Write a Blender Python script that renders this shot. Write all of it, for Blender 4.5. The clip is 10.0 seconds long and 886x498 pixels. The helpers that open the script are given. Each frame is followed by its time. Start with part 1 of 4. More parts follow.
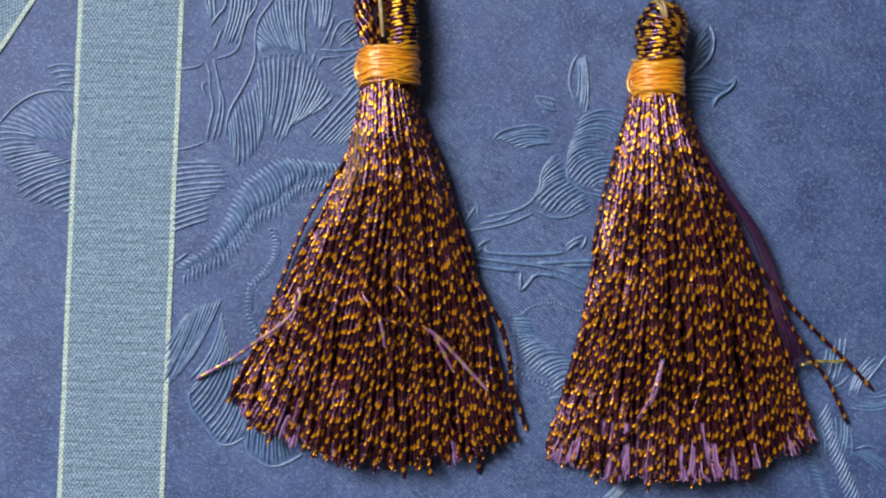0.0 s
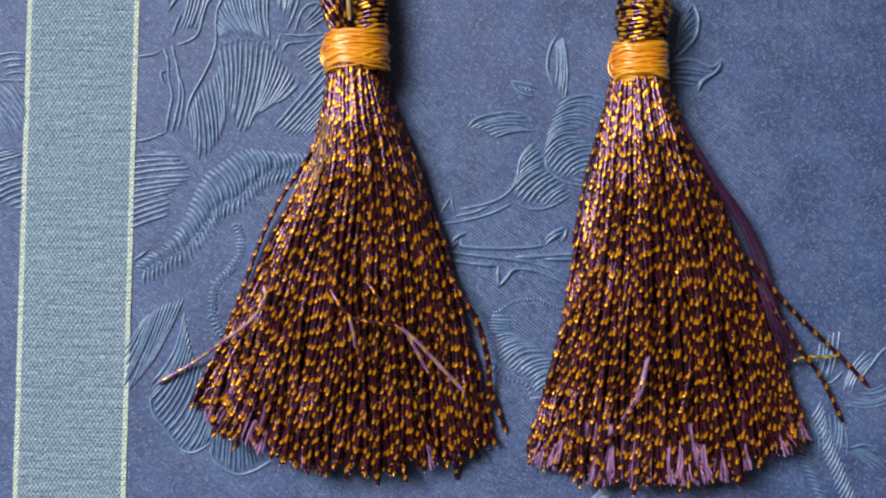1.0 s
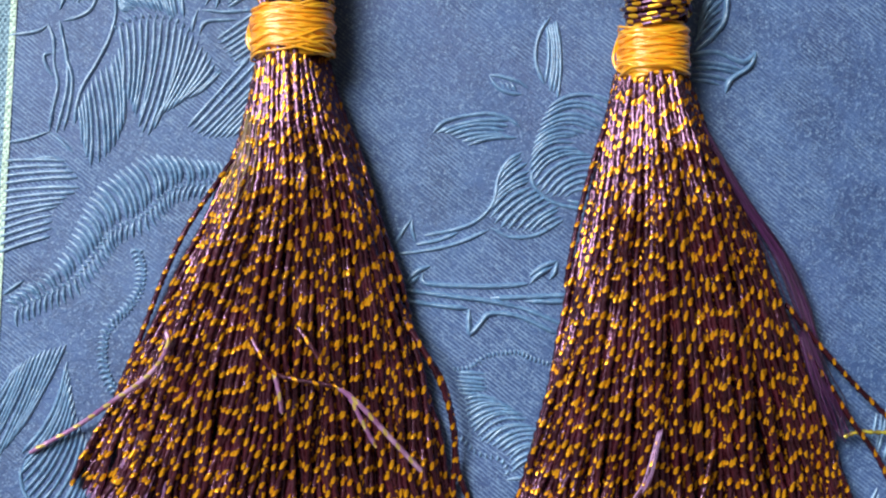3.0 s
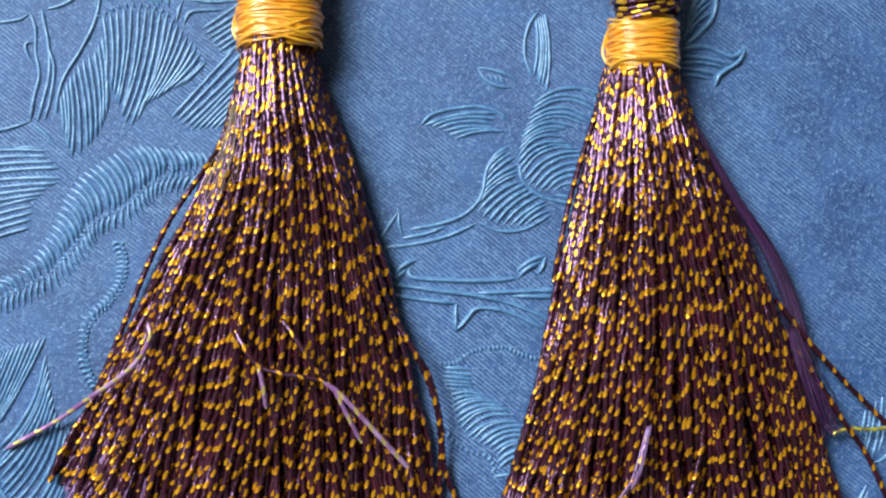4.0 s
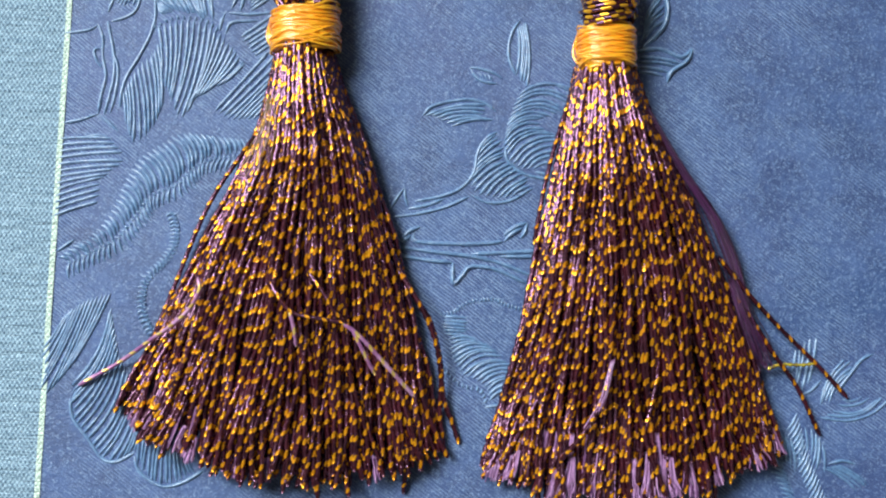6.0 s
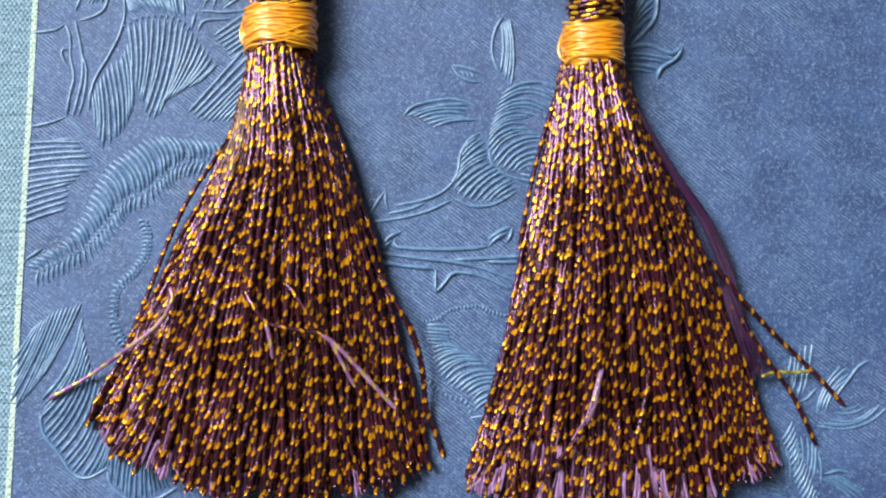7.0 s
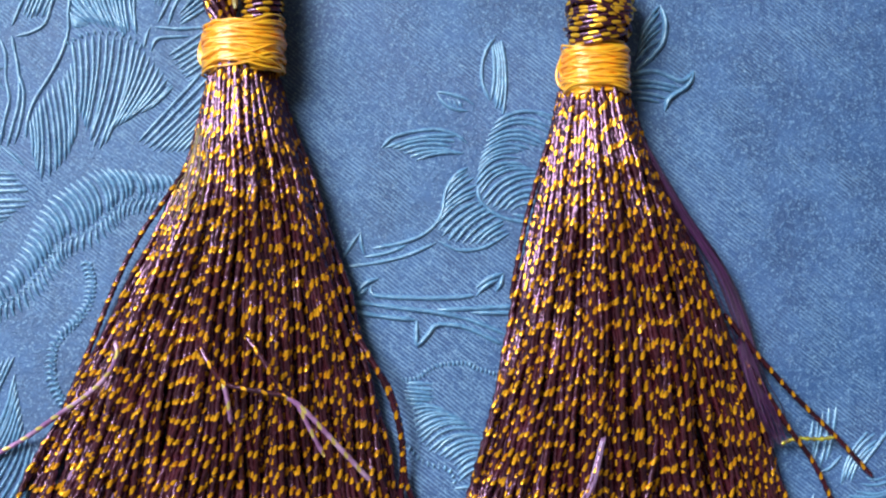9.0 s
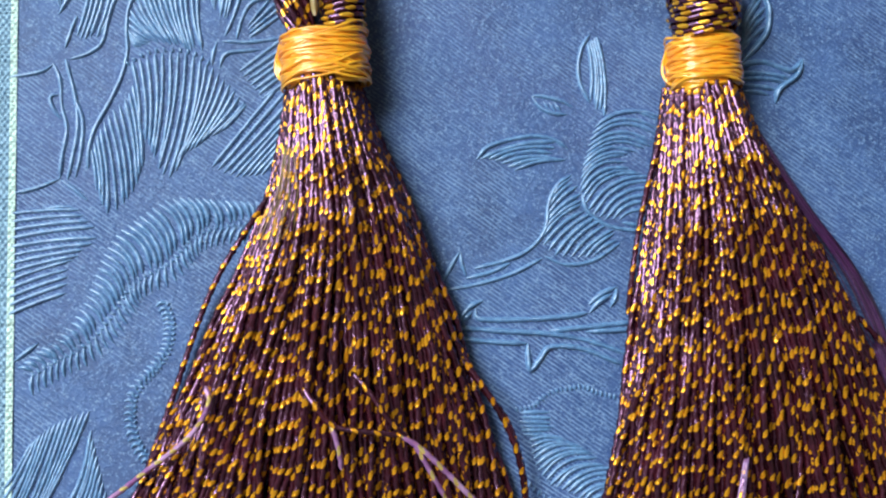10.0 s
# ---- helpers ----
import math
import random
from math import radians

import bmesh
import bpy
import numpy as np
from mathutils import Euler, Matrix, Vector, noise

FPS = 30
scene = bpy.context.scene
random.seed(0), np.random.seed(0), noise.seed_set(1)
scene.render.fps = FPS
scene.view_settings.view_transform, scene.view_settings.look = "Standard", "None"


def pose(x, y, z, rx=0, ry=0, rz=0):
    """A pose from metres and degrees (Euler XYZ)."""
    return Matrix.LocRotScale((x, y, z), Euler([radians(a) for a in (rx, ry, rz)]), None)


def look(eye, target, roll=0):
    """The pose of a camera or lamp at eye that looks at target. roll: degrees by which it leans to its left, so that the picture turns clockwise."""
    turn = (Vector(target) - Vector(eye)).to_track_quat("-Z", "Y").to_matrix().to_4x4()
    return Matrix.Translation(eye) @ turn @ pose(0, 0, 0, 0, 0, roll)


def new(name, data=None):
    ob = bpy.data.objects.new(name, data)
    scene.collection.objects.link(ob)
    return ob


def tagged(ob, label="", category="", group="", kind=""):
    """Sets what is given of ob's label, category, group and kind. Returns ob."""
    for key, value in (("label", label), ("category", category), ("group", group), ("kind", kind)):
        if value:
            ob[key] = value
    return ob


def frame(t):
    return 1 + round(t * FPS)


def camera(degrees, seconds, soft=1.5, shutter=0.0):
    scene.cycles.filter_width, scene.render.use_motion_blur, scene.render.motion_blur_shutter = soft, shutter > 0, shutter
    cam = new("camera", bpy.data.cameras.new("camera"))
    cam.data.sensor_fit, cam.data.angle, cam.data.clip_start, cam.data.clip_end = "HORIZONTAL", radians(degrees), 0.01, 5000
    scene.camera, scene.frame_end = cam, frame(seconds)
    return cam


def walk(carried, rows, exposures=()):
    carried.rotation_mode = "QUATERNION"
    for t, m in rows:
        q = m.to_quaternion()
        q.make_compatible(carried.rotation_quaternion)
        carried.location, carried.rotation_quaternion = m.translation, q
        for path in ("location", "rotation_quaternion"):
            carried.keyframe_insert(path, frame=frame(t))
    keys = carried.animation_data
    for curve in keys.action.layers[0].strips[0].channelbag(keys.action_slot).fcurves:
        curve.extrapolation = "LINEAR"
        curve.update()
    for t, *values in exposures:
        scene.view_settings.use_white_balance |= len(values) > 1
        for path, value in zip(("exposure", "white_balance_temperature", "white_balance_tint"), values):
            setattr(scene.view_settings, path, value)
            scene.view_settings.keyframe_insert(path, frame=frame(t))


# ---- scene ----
# lengths below are in centimetres unless a name says otherwise; part() turns them into metres
cam = camera(45, 10.0, soft=2.15)
PATH = [
    (0, pose(0.00867, -0.00537, 0.20587, 1.463, 2.447, -0.094)),
    (0.5, pose(0.00599, -0.00753, 0.19907, 0.863, 2.764, -0.579)),
    (1, pose(0.01094, -0.00503, 0.19554, 1.098, 1.827, -0.754)),
    (1.5, pose(0.01474, -0.00187, 0.18410, 1.036, 0.754, -0.419)),
    (2, pose(0.01042, -0.00406, 0.16930, 1.274, 0.470, -0.106)),
    (2.5, pose(0.00499, -0.00453, 0.15773, 2.595, 0.764, 0.130)),
    (2.7, pose(0.01315, -0.00136, 0.15609, 2.116, 1.039, 0.168)),
    (3.8, pose(0.01242, -0.00161, 0.14826, 2.020, -0.344, 0.295)),
    (4, pose(0.01199, -0.00421, 0.15172, 2.828, -0.344, 0.436)),
    (4.5, pose(0.01161, -0.00873, 0.15823, 2.793, -0.269, 0.486)),
    (5, pose(0.01078, -0.01514, 0.17277, 3.513, 0.168, 0.027)),
    (5.5, pose(0.01159, -0.01679, 0.18272, 4.653, -0.101, 0.204)),
    (7, pose(0.01537, -0.01206, 0.17520, 3.569, -0.181, -0.315)),
    (7.5, pose(0.01838, -0.01036, 0.17230, 3.962, -0.960, -0.570)),
    (8, pose(0.02232, -0.00772, 0.16606, 3.598, -1.183, -0.374)),
    (8.5, pose(0.02117, -0.00639, 0.16314, 3.688, -1.271, -0.148)),
    (9, pose(0.01433, -0.00520, 0.15635, 4.100, -1.556, 0.041)),
    (9.5, pose(0.00652, -0.00971, 0.14827, 5.893, -1.105, -1.683)),
    (10, pose(-0.00481, -0.00415, 0.14312, 5.415, -3.279, -3.458)),
]
EXPOSURES = [(0, -0.345, 7050, 25.4), (0.5, -0.404, 7167, 24.1), (1, -0.282, 7450, 24.9), (1.5, 0.196, 7858, 23.3), (2, 0.148, 7392, 28.4), (2.5, 0.217, 7294, 21.5), (4, 0.201, 6019, 3.9), (4.5, 0.161, 6147, 12.2), (5, 0.139, 6542, 16.4), (5.5, 0.224, 6819, 15.5), (7, 0.259, 7017, 13.0), (7.5, 0.325, 7047, 12.3), (8, 0.343, 6691, 6.8), (8.5, 0.362, 6470, 3.7), (9, 0.381, 6325, 2.9), (9.5, 0.236, 6259, 6.8), (10, 0.177, 6257, 10.7)]
walk(cam, PATH, EXPOSURES)

# ---- light: a window beyond the upper left of the notebook, in an unseen plain closed room added around it ----
WIN = ((-1.19, -0.44), (0.65, 1.44))  # metres: the opening's width in x and height in z
WALL_Y = 0.65
world = bpy.data.worlds.new("world")
scene.world = world
world.use_nodes = True
wn = world.node_tree.nodes
sky = wn.new("ShaderNodeTexSky")
sky.sky_type, sky.sun_disc = "NISHITA", False
sky.sun_elevation, sky.sun_rotation = radians(40), radians(-50)
world.node_tree.links.new(sky.outputs[0], wn["Background"].inputs[0])
wn["Background"].inputs[1].default_value = 0.1
lamp = new("window_light", bpy.data.lights.new("window_light", "AREA"))
lamp.data.shape, lamp.data.size, lamp.data.size_y = "RECTANGLE", WIN[0][1] - WIN[0][0], WIN[1][1] - WIN[1][0]
lamp.data.energy, lamp.data.color = 60, (0.80, 0.93, 0.975)
lamp.matrix_world = look((-0.81, WALL_Y + 0.02, 1.045), (-0.31, WALL_Y - 0.94, 0.15))

rng = np.random.default_rng(7)


# ---- materials ----
class Nodes:
    """A small helper that strings shader nodes together."""

    def __init__(self, name):
        self.mat = bpy.data.materials.new(name)
        self.mat.use_nodes = True
        self.tree = self.mat.node_tree
        self.bsdf = self.tree.nodes["Principled BSDF"]

    def put(self, socket, value):
        if isinstance(value, bpy.types.NodeSocket):
            self.tree.links.new(value, socket)
        else:
            socket.default_value = value

    def node(self, kind, settings=None, **inputs):
        n = self.tree.nodes.new(kind)
        if settings and kind == "ShaderNodeMath":
            n.operation = settings
        elif settings and kind == "ShaderNodeMapRange":
            n.interpolation_type = settings
        elif settings and kind == "ShaderNodeMix":
            n.data_type = settings
        for key, value in inputs.items():
            self.put(n.inputs[int(key[1:]) if key[0] == "i" and key[1:].isdigit() else key.replace("_", " ")], value)
        return n

    def math(self, op, a, b=0.0, c=0.0):
        return self.node("ShaderNodeMath", op, i0=a, i1=b, i2=c).outputs[0]

    def smooth(self, value, lo, hi, a=0.0, b=1.0):
        return self.node("ShaderNodeMapRange", "SMOOTHSTEP", i0=value, i1=lo, i2=hi, i3=a, i4=b).outputs[0]

    def mix(self, fac, a, b):
        n = self.node("ShaderNodeMix", "RGBA", i0=fac)
        self.put(n.inputs[6], a)
        self.put(n.inputs[7], b)
        return n.outputs[2]

    def noise(self, vector, scale, detail=3.0, rough=0.55):
        return self.node("ShaderNodeTexNoise", None, Vector=vector, Scale=scale, Detail=detail, Roughness=rough).outputs[0]

    def coords(self, which="Object"):
        return self.node("ShaderNodeTexCoord").outputs[which]

    def scaled(self, vector, x, y, z, turn=0.0):
        n = self.node("ShaderNodeMapping", None, Vector=vector)
        n.inputs["Scale"].default_value = (x, y, z)
        n.inputs["Rotation"].default_value = (0, 0, radians(turn))
        return n.outputs[0]

    def bump(self, height, strength, distance):
        n = self.node("ShaderNodeBump", None, Strength=strength, Distance=distance, Height=height)
        self.tree.links.new(n.outputs[0], self.bsdf.inputs["Normal"])
        return n

    def set(self, **values):
        for key, value in values.items():
            self.put(self.bsdf.inputs[key.replace("_", " ")], value)
        return self.mat


def rgb(r, g, b):
    return (r, g, b, 1.0)


def cloth_material(name="blue_book_cloth", rough=(0.38, 0.54), shine=0.55, lighten=1.0):
    """Blue book cloth with a fine diagonal twill and rubbed, mottled dye."""
    n = Nodes(name)
    co = n.coords()
    wob = n.noise(co, 110.0, 2.0)
    turned = n.scaled(co, 1, 1, 1, 128)
    tw = n.node("ShaderNodeSeparateXYZ", None, Vector=turned).outputs[0]
    line = n.math("SINE", n.math("ADD", n.math("MULTIPLY", tw, 2 * math.pi / 0.00052), n.math("MULTIPLY", wob, 7.0)))
    floats = n.noise(n.scaled(turned, 1900, 620, 1900), 1.0, 2.0, 0.6)
    thread = n.math("ADD", n.math("MULTIPLY", line, 0.75), n.math("MULTIPLY", n.math("SUBTRACT", floats, 0.5), 2.2))
    fine = n.noise(n.scaled(co, 1, 1, 1, 0), 1500.0, 4.0, 0.75)
    speck = n.noise(co, 3200.0, 1.0)
    blot = n.noise(co, 130.0, 6.0, 0.7)
    wide = n.noise(co, 26.0, 3.0)
    patch = n.smooth(n.noise(co, 48.0, 4.0, 0.65), 0.40, 0.64, 0.06, 1.0)
    base = n.mix(n.smooth(blot, 0.32, 0.68), rgb(0.019, 0.045, 0.140), rgb(0.045, 0.094, 0.242))
    base = n.mix(n.smooth(wide, 0.42, 0.68, 0, 0.6), base, rgb(0.044, 0.072, 0.205))
    base = n.mix(n.smooth(n.noise(co, 34.0, 3.0), 0.52, 0.70, 0, 0.6), base, rgb(0.018, 0.056, 0.170))
    base = n.mix(n.smooth(fine, 0.50, 0.72, 0, 0.72), base, rgb(0.156, 0.254, 0.440))
    base = n.mix(n.smooth(speck, 0.58, 0.72, 0, 0.5), base, rgb(0.28, 0.40, 0.57))
    base = n.mix(n.math("MULTIPLY", n.smooth(thread, 0.0, 1.0, 0, 0.70 if lighten == 1 else 0.2), patch), base, rgb(0.226, 0.334, 0.515))
    # paler base colour stands in for part of the highlight along embossed ridges
    if lighten > 1:
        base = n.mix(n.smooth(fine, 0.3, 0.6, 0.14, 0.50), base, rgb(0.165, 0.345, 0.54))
    height = n.math("ADD", n.math("MULTIPLY", n.math("MULTIPLY", thread, 0.34 if lighten == 1 else 0.1), patch), n.math("MULTIPLY", fine, 1.7))
    n.bump(height, 0.9 if lighten == 1 else 0.5, 0.00016)
    return n.set(Coat_Weight=n.smooth(blot, 0.35, 0.65, 0.08 * (lighten - 1.0), 0.36 * (lighten - 1.0)), Coat_Roughness=0.36, Coat_IOR=1.75, Base_Color=base, Roughness=n.smooth(blot, 0.2, 0.8, *rough), Specular_IOR_Level=shine)


def thread_material(name, dark, light, gold, share=0.282, pitch=2.85):
    """Two-ply tassel thread: a satin ply and a metallic ply twisted together; UV runs in mm along and once round."""
    n = Nodes(name)
    uv = n.node("ShaderNodeSeparateXYZ", None, Vector=n.coords("UV"))
    u, v = uv.outputs[0], uv.outputs[1]
    wob = n.noise(n.coords(), 140.0, 2.0)
    phase = n.math("FRACT", n.math("ADD", n.math("ADD", n.math("DIVIDE", u, pitch), n.math("MULTIPLY", v, 0.6)), n.math("MULTIPLY", wob, 0.35)))
    side = n.math("MULTIPLY", n.math("ABSOLUTE", n.math("SUBTRACT", phase, 0.5)), 2.0)
    fibre = n.node("ShaderNodeCombineXYZ", None, X=n.math("MULTIPLY", u, 0.5), Y=n.math("ADD", n.math("MULTIPLY", v, 22.0), n.math("MULTIPLY", u, 1.6)), Z=0.0).outputs[0]
    hair = n.noise(fibre, 1.0, 3.0, 0.7)
    ragged = n.math("ADD", side, n.math("MULTIPLY", n.math("SUBTRACT", hair, 0.5), 0.16))
    flank = n.math("POWER", n.math("MULTIPLY", n.math("ABSOLUTE", n.math("SUBTRACT", v, 0.5)), 2.0), 2.0)
    lens = n.math("MULTIPLY", n.math("SUBTRACT", 1.0, n.math("MULTIPLY", flank, 6.0)), share)
    mask = n.smooth(n.math("SUBTRACT", ragged, lens), -0.05, 0.05, 1.0, 0.0)
    tone = n.smooth(n.noise(n.coords(), 220.0, 3.0), 0.35, 0.75)
    satin = n.mix(n.math("MULTIPLY", tone, hair), dark, light)
    lighten = n.smooth(n.noise(n.coords(), 420.0, 1.0), 0.30, 0.55, 0.3, 1.0)
    metal = n.mix(n.math("MULTIPLY", hair, lighten), rgb(gold[0] * 0.72, gold[1] * 0.58, gold[2] * 0.6), rgb(gold[0], min(1.0, gold[1] * 1.16), gold[2] * 1.8))
    valley = n.smooth(n.math("ABSOLUTE", n.math("SUBTRACT", side, share)), 0.0, 0.4)
    n.bump(n.math("ADD", n.math("MULTIPLY", valley, 0.5), n.math("MULTIPLY", hair, 0.5)), 0.42, 0.00016)
    n.set(Base_Color=n.mix(mask, satin, metal), Metallic=n.math("MULTIPLY", mask, 0.58),
          Roughness=n.smooth(mask, 0.0, 1.0, 0.25, 0.24), IOR=1.8, Specular_IOR_Level=n.smooth(mask, 0.0, 1.0, 0.72, 0.5), Specular_Tint=n.mix(mask, rgb(1.0, 0.52, 0.84), rgb(1.0, 0.85, 0.45)))
    return n.mat


def silk_material(name, dark, light, rough=0.38, metallic=0.0, coat=0.0):
    """Plain silky floss with fibres along its length."""
    n = Nodes(name)
    uv = n.node("ShaderNodeSeparateXYZ", None, Vector=n.coords("UV"))
    fibre = n.node("ShaderNodeCombineXYZ", None, X=n.math("MULTIPLY", uv.outputs[0], 0.45), Y=n.math("ADD", n.math("MULTIPLY", uv.outputs[1], 12.0), n.math("MULTIPLY", uv.outputs[0], 1.1)), Z=0.0).outputs[0]
    hair = n.noise(fibre, 1.0, 3.0, 0.7)
    tone = n.noise(n.coords(), 160.0, 2.0)
    each = n.math("MULTIPLY", n.math("SUBTRACT", n.node("ShaderNodeNewGeometry").outputs["Random Per Island"], 0.5), 0.5)
    base = n.mix(n.smooth(n.math("ADD", n.math("ADD", hair, each), n.math("MULTIPLY", tone, 0.5)), 0.5, 0.95), dark, light)
    n.bump(hair, 0.6, 0.00015)
    return n.set(Base_Color=base, Roughness=rough, Specular_IOR_Level=0.7, Metallic=metallic, Coat_Weight=coat, Coat_Roughness=0.14)


def ribbon_material(name, dark, light, clear):
    """Sheer woven organza: crossing threads with small clear gaps; UV in mm across and along."""
    n = Nodes(name)
    uv = n.coords("UV")
    across = n.noise(n.scaled(uv, 0.9, 2.6, 1), 1.0, 2.0, 0.6)
    along = n.noise(n.scaled(uv, 2.4, 1.0, 1), 1.0, 2.0, 0.6)
    sep = n.node("ShaderNodeSeparateXYZ", None, Vector=uv)
    drift = n.math("MULTIPLY", n.noise(n.scaled(uv, 0.3, 0.3, 1), 1.0, 3.0), 4.0)
    pick = n.math("SINE", n.math("ADD", n.math("MULTIPLY", sep.outputs[1], 2 * math.pi / 1.1), drift))
    reed = n.math("SINE", n.math("ADD", n.math("MULTIPLY", sep.outputs[0], 2 * math.pi / 0.78), drift))
    weave = n.math("ADD", n.math("MULTIPLY", n.math("MULTIPLY", pick, reed), 0.55), n.math("MULTIPLY", n.math("SUBTRACT", n.math("ADD", across, along), 1.0), 1.4))
    crease = n.noise(n.scaled(uv, 0.10, 1.0, 1), 1.0, 4.0, 0.65)
    grain = n.noise(n.scaled(uv, 4.0, 4.0, 1), 1.0, 2.0, 0.7)
    lit = n.math("ADD", n.math("MULTIPLY", n.smooth(weave, -0.7, 0.8), 0.72), n.math("MULTIPLY", n.smooth(grain, 0.3, 0.75), 0.3))
    base = n.mix(n.math("ADD", n.math("MULTIPLY", lit, 0.8), n.smooth(crease, 0.42, 0.66, 0.0, 0.1)), dark, light)
    n.bump(n.math("ADD", n.math("MULTIPLY", weave, 0.6), n.math("MULTIPLY", crease, 4.4)), 0.9, 0.00025)
    n.set(Base_Color=base, Roughness=0.42, Specular_IOR_Level=0.6)
    glass = n.node("ShaderNodeBsdfTransparent")
    shade = n.node("ShaderNodeMixShader", None, i0=n.smooth(n.math("ADD", weave, n.math("MULTIPLY", grain, 0.6)), -0.6, 0.9, clear + 0.22, clear - 0.1))
    n.tree.links.new(n.bsdf.outputs[0], shade.inputs[1])
    n.tree.links.new(glass.outputs[0], shade.inputs[2])
    n.tree.links.new(shade.outputs[0], n.tree.nodes["Material Output"].inputs[0])
    return n.mat


def wood_material():
    n = Nodes("peach_wood")
    co = n.coords()
    grain = n.noise(n.scaled(co, 60, 4, 60), 1.0, 4.0, 0.6)
    return n.set(Base_Color=n.mix(grain, rgb(0.54, 0.215, 0.09), rgb(0.70, 0.32, 0.145)), Roughness=0.45)


def paper_material():
    n = Nodes("page_edges")
    lines = n.noise(n.scaled(n.coords(), 30, 30, 5000), 1.0, 2.0)
    return n.set(Base_Color=n.mix(lines, rgb(0.45, 0.42, 0.36), rgb(0.7, 0.67, 0.6)), Roughness=0.8)


CLOTH = cloth_material()
# smoother, glossier pressed cloth, with ridge highlight also put into its base colour
PRESSED_LIT = cloth_material("pressed_blue_cloth_lit", (0.25, 0.36), 0.9, 3.1)
PURPLE, LILAC, GOLD = rgb(0.012, 0.0011, 0.0014), rgb(0.070, 0.0085, 0.015), rgb(1.0, 0.41, 0.012)
THREAD = thread_material("purple_gold_thread", PURPLE, LILAC, GOLD)
THREAD_PALE = thread_material("lilac_gold_thread", rgb(0.22, 0.08, 0.20), rgb(0.76, 0.48, 0.66), rgb(1.0, 0.70, 0.16), 0.36)
WOUND = thread_material("wound_purple_gold_thread", PURPLE, LILAC, rgb(1.0, 0.50, 0.03), 0.52)
YELLOW = thread_material("yellow_metal_thread", rgb(0.16, 0.12, 0.02), rgb(0.40, 0.34, 0.06), rgb(1.0, 0.82, 0.08), 0.5, 2.0)
ORANGE = silk_material("orange_silk", rgb(0.97, 0.23, 0.003), rgb(1.0, 0.53, 0.03), 0.18, 0.15, 1.0)
FLOSS = silk_material("purple_floss", rgb(0.014, 0.003, 0.015), rgb(0.085, 0.018, 0.085), 0.34)
TUFT = silk_material("lilac_tuft", rgb(0.10, 0.03, 0.105), rgb(0.56, 0.29, 0.56), 0.28)
OLIVE = silk_material("olive_fibre", rgb(0.13, 0.075, 0.035), rgb(0.40, 0.27, 0.10), 0.36)
ORGANZA = ribbon_material("pale_organza", rgb(0.062, 0.155, 0.26), rgb(0.52, 0.73, 0.87), 0.22)
SELVEDGE = ribbon_material("ribbon_selvedge", rgb(0.44, 0.60, 0.54), rgb(0.76, 0.88, 0.74), 0.06)
WOOD = wood_material()
PAPER = paper_material()
DARK_EDGE = Nodes("dark_navy_board")
DARK_EDGE.set(Base_Color=DARK_EDGE.mix(DARK_EDGE.noise(DARK_EDGE.coords(), 900.0), rgb(0.010, 0.008, 0.010), rgb(0.026, 0.020, 0.022)), Roughness=0.6)
DARK_EDGE = DARK_EDGE.mat


# ---- builders ----
def root(name, x, y, z, label, category, group="", kind=""):
    ob = new(name)
    ob.location = (x / 100, y / 100, z / 100)
    ob.empty_display_size = 0.01
    return tagged(ob, label, category, group, kind)


def base_of(ob):
    out = Vector((0, 0, 0))
    while ob:
        out += ob.location
        ob = ob.parent
    return out


def part(name, mesh, material, parent=None, label=""):
    """One mesh object from (points in cm, faces, uv or None), under its thing or part."""
    pts, faces, uv = mesh
    me = bpy.data.meshes.new(name)
    pts = np.asarray(pts, float) / 100 - np.array(base_of(parent))
    me.from_pydata(pts.tolist(), [], faces if isinstance(faces, list) else faces.tolist())
    if uv is not None:
        me.uv_layers.new(name="UVMap").data.foreach_set("uv", np.asarray(uv, np.float32).ravel())
    me.polygons.foreach_set("use_smooth", [True] * len(me.polygons))
    me.materials.append(material)
    ob = new(name, me)
    ob.parent = parent
    if label:
        tagged(ob, label)
    return ob


def joined(meshes):
    pts, faces, uvs, k = [], [], [], 0
    for p, f, uv in meshes:
        pts.append(np.asarray(p, float))
        faces += [[i + k for i in q] for q in (f if isinstance(f, list) else f.tolist())]
        if uv is not None:
            uvs.append(np.asarray(uv))
        k += len(p)
    return np.concatenate(pts), faces, np.concatenate(uvs) if uvs else None


def smooth_path(points, count):
    """A Catmull-Rom curve through the points, at even steps."""
    p = np.asarray(points, float)
    p = np.vstack([2 * p[0] - p[1], p, 2 * p[-1] - p[-2]])
    out = []
    for i in range(1, len(p) - 2):
        s = np.linspace(0, 1, 16, endpoint=False)[:, None]
        a, b, c, d = p[i - 1], p[i], p[i + 1], p[i + 2]
        out.append(0.5 * (2 * b + (c - a) * s + (2 * a - 5 * b + 4 * c - d) * s ** 2 + (3 * b - a - 3 * c + d) * s ** 3))
    q = np.vstack([*out, p[-2:-1]])
    run = np.concatenate([[0], np.cumsum(np.linalg.norm(np.diff(q, axis=0), axis=1))])
    at = np.linspace(0, run[-1], count)
    return np.stack([np.interp(at, run, q[:, k]) for k in range(q.shape[1])], 1)


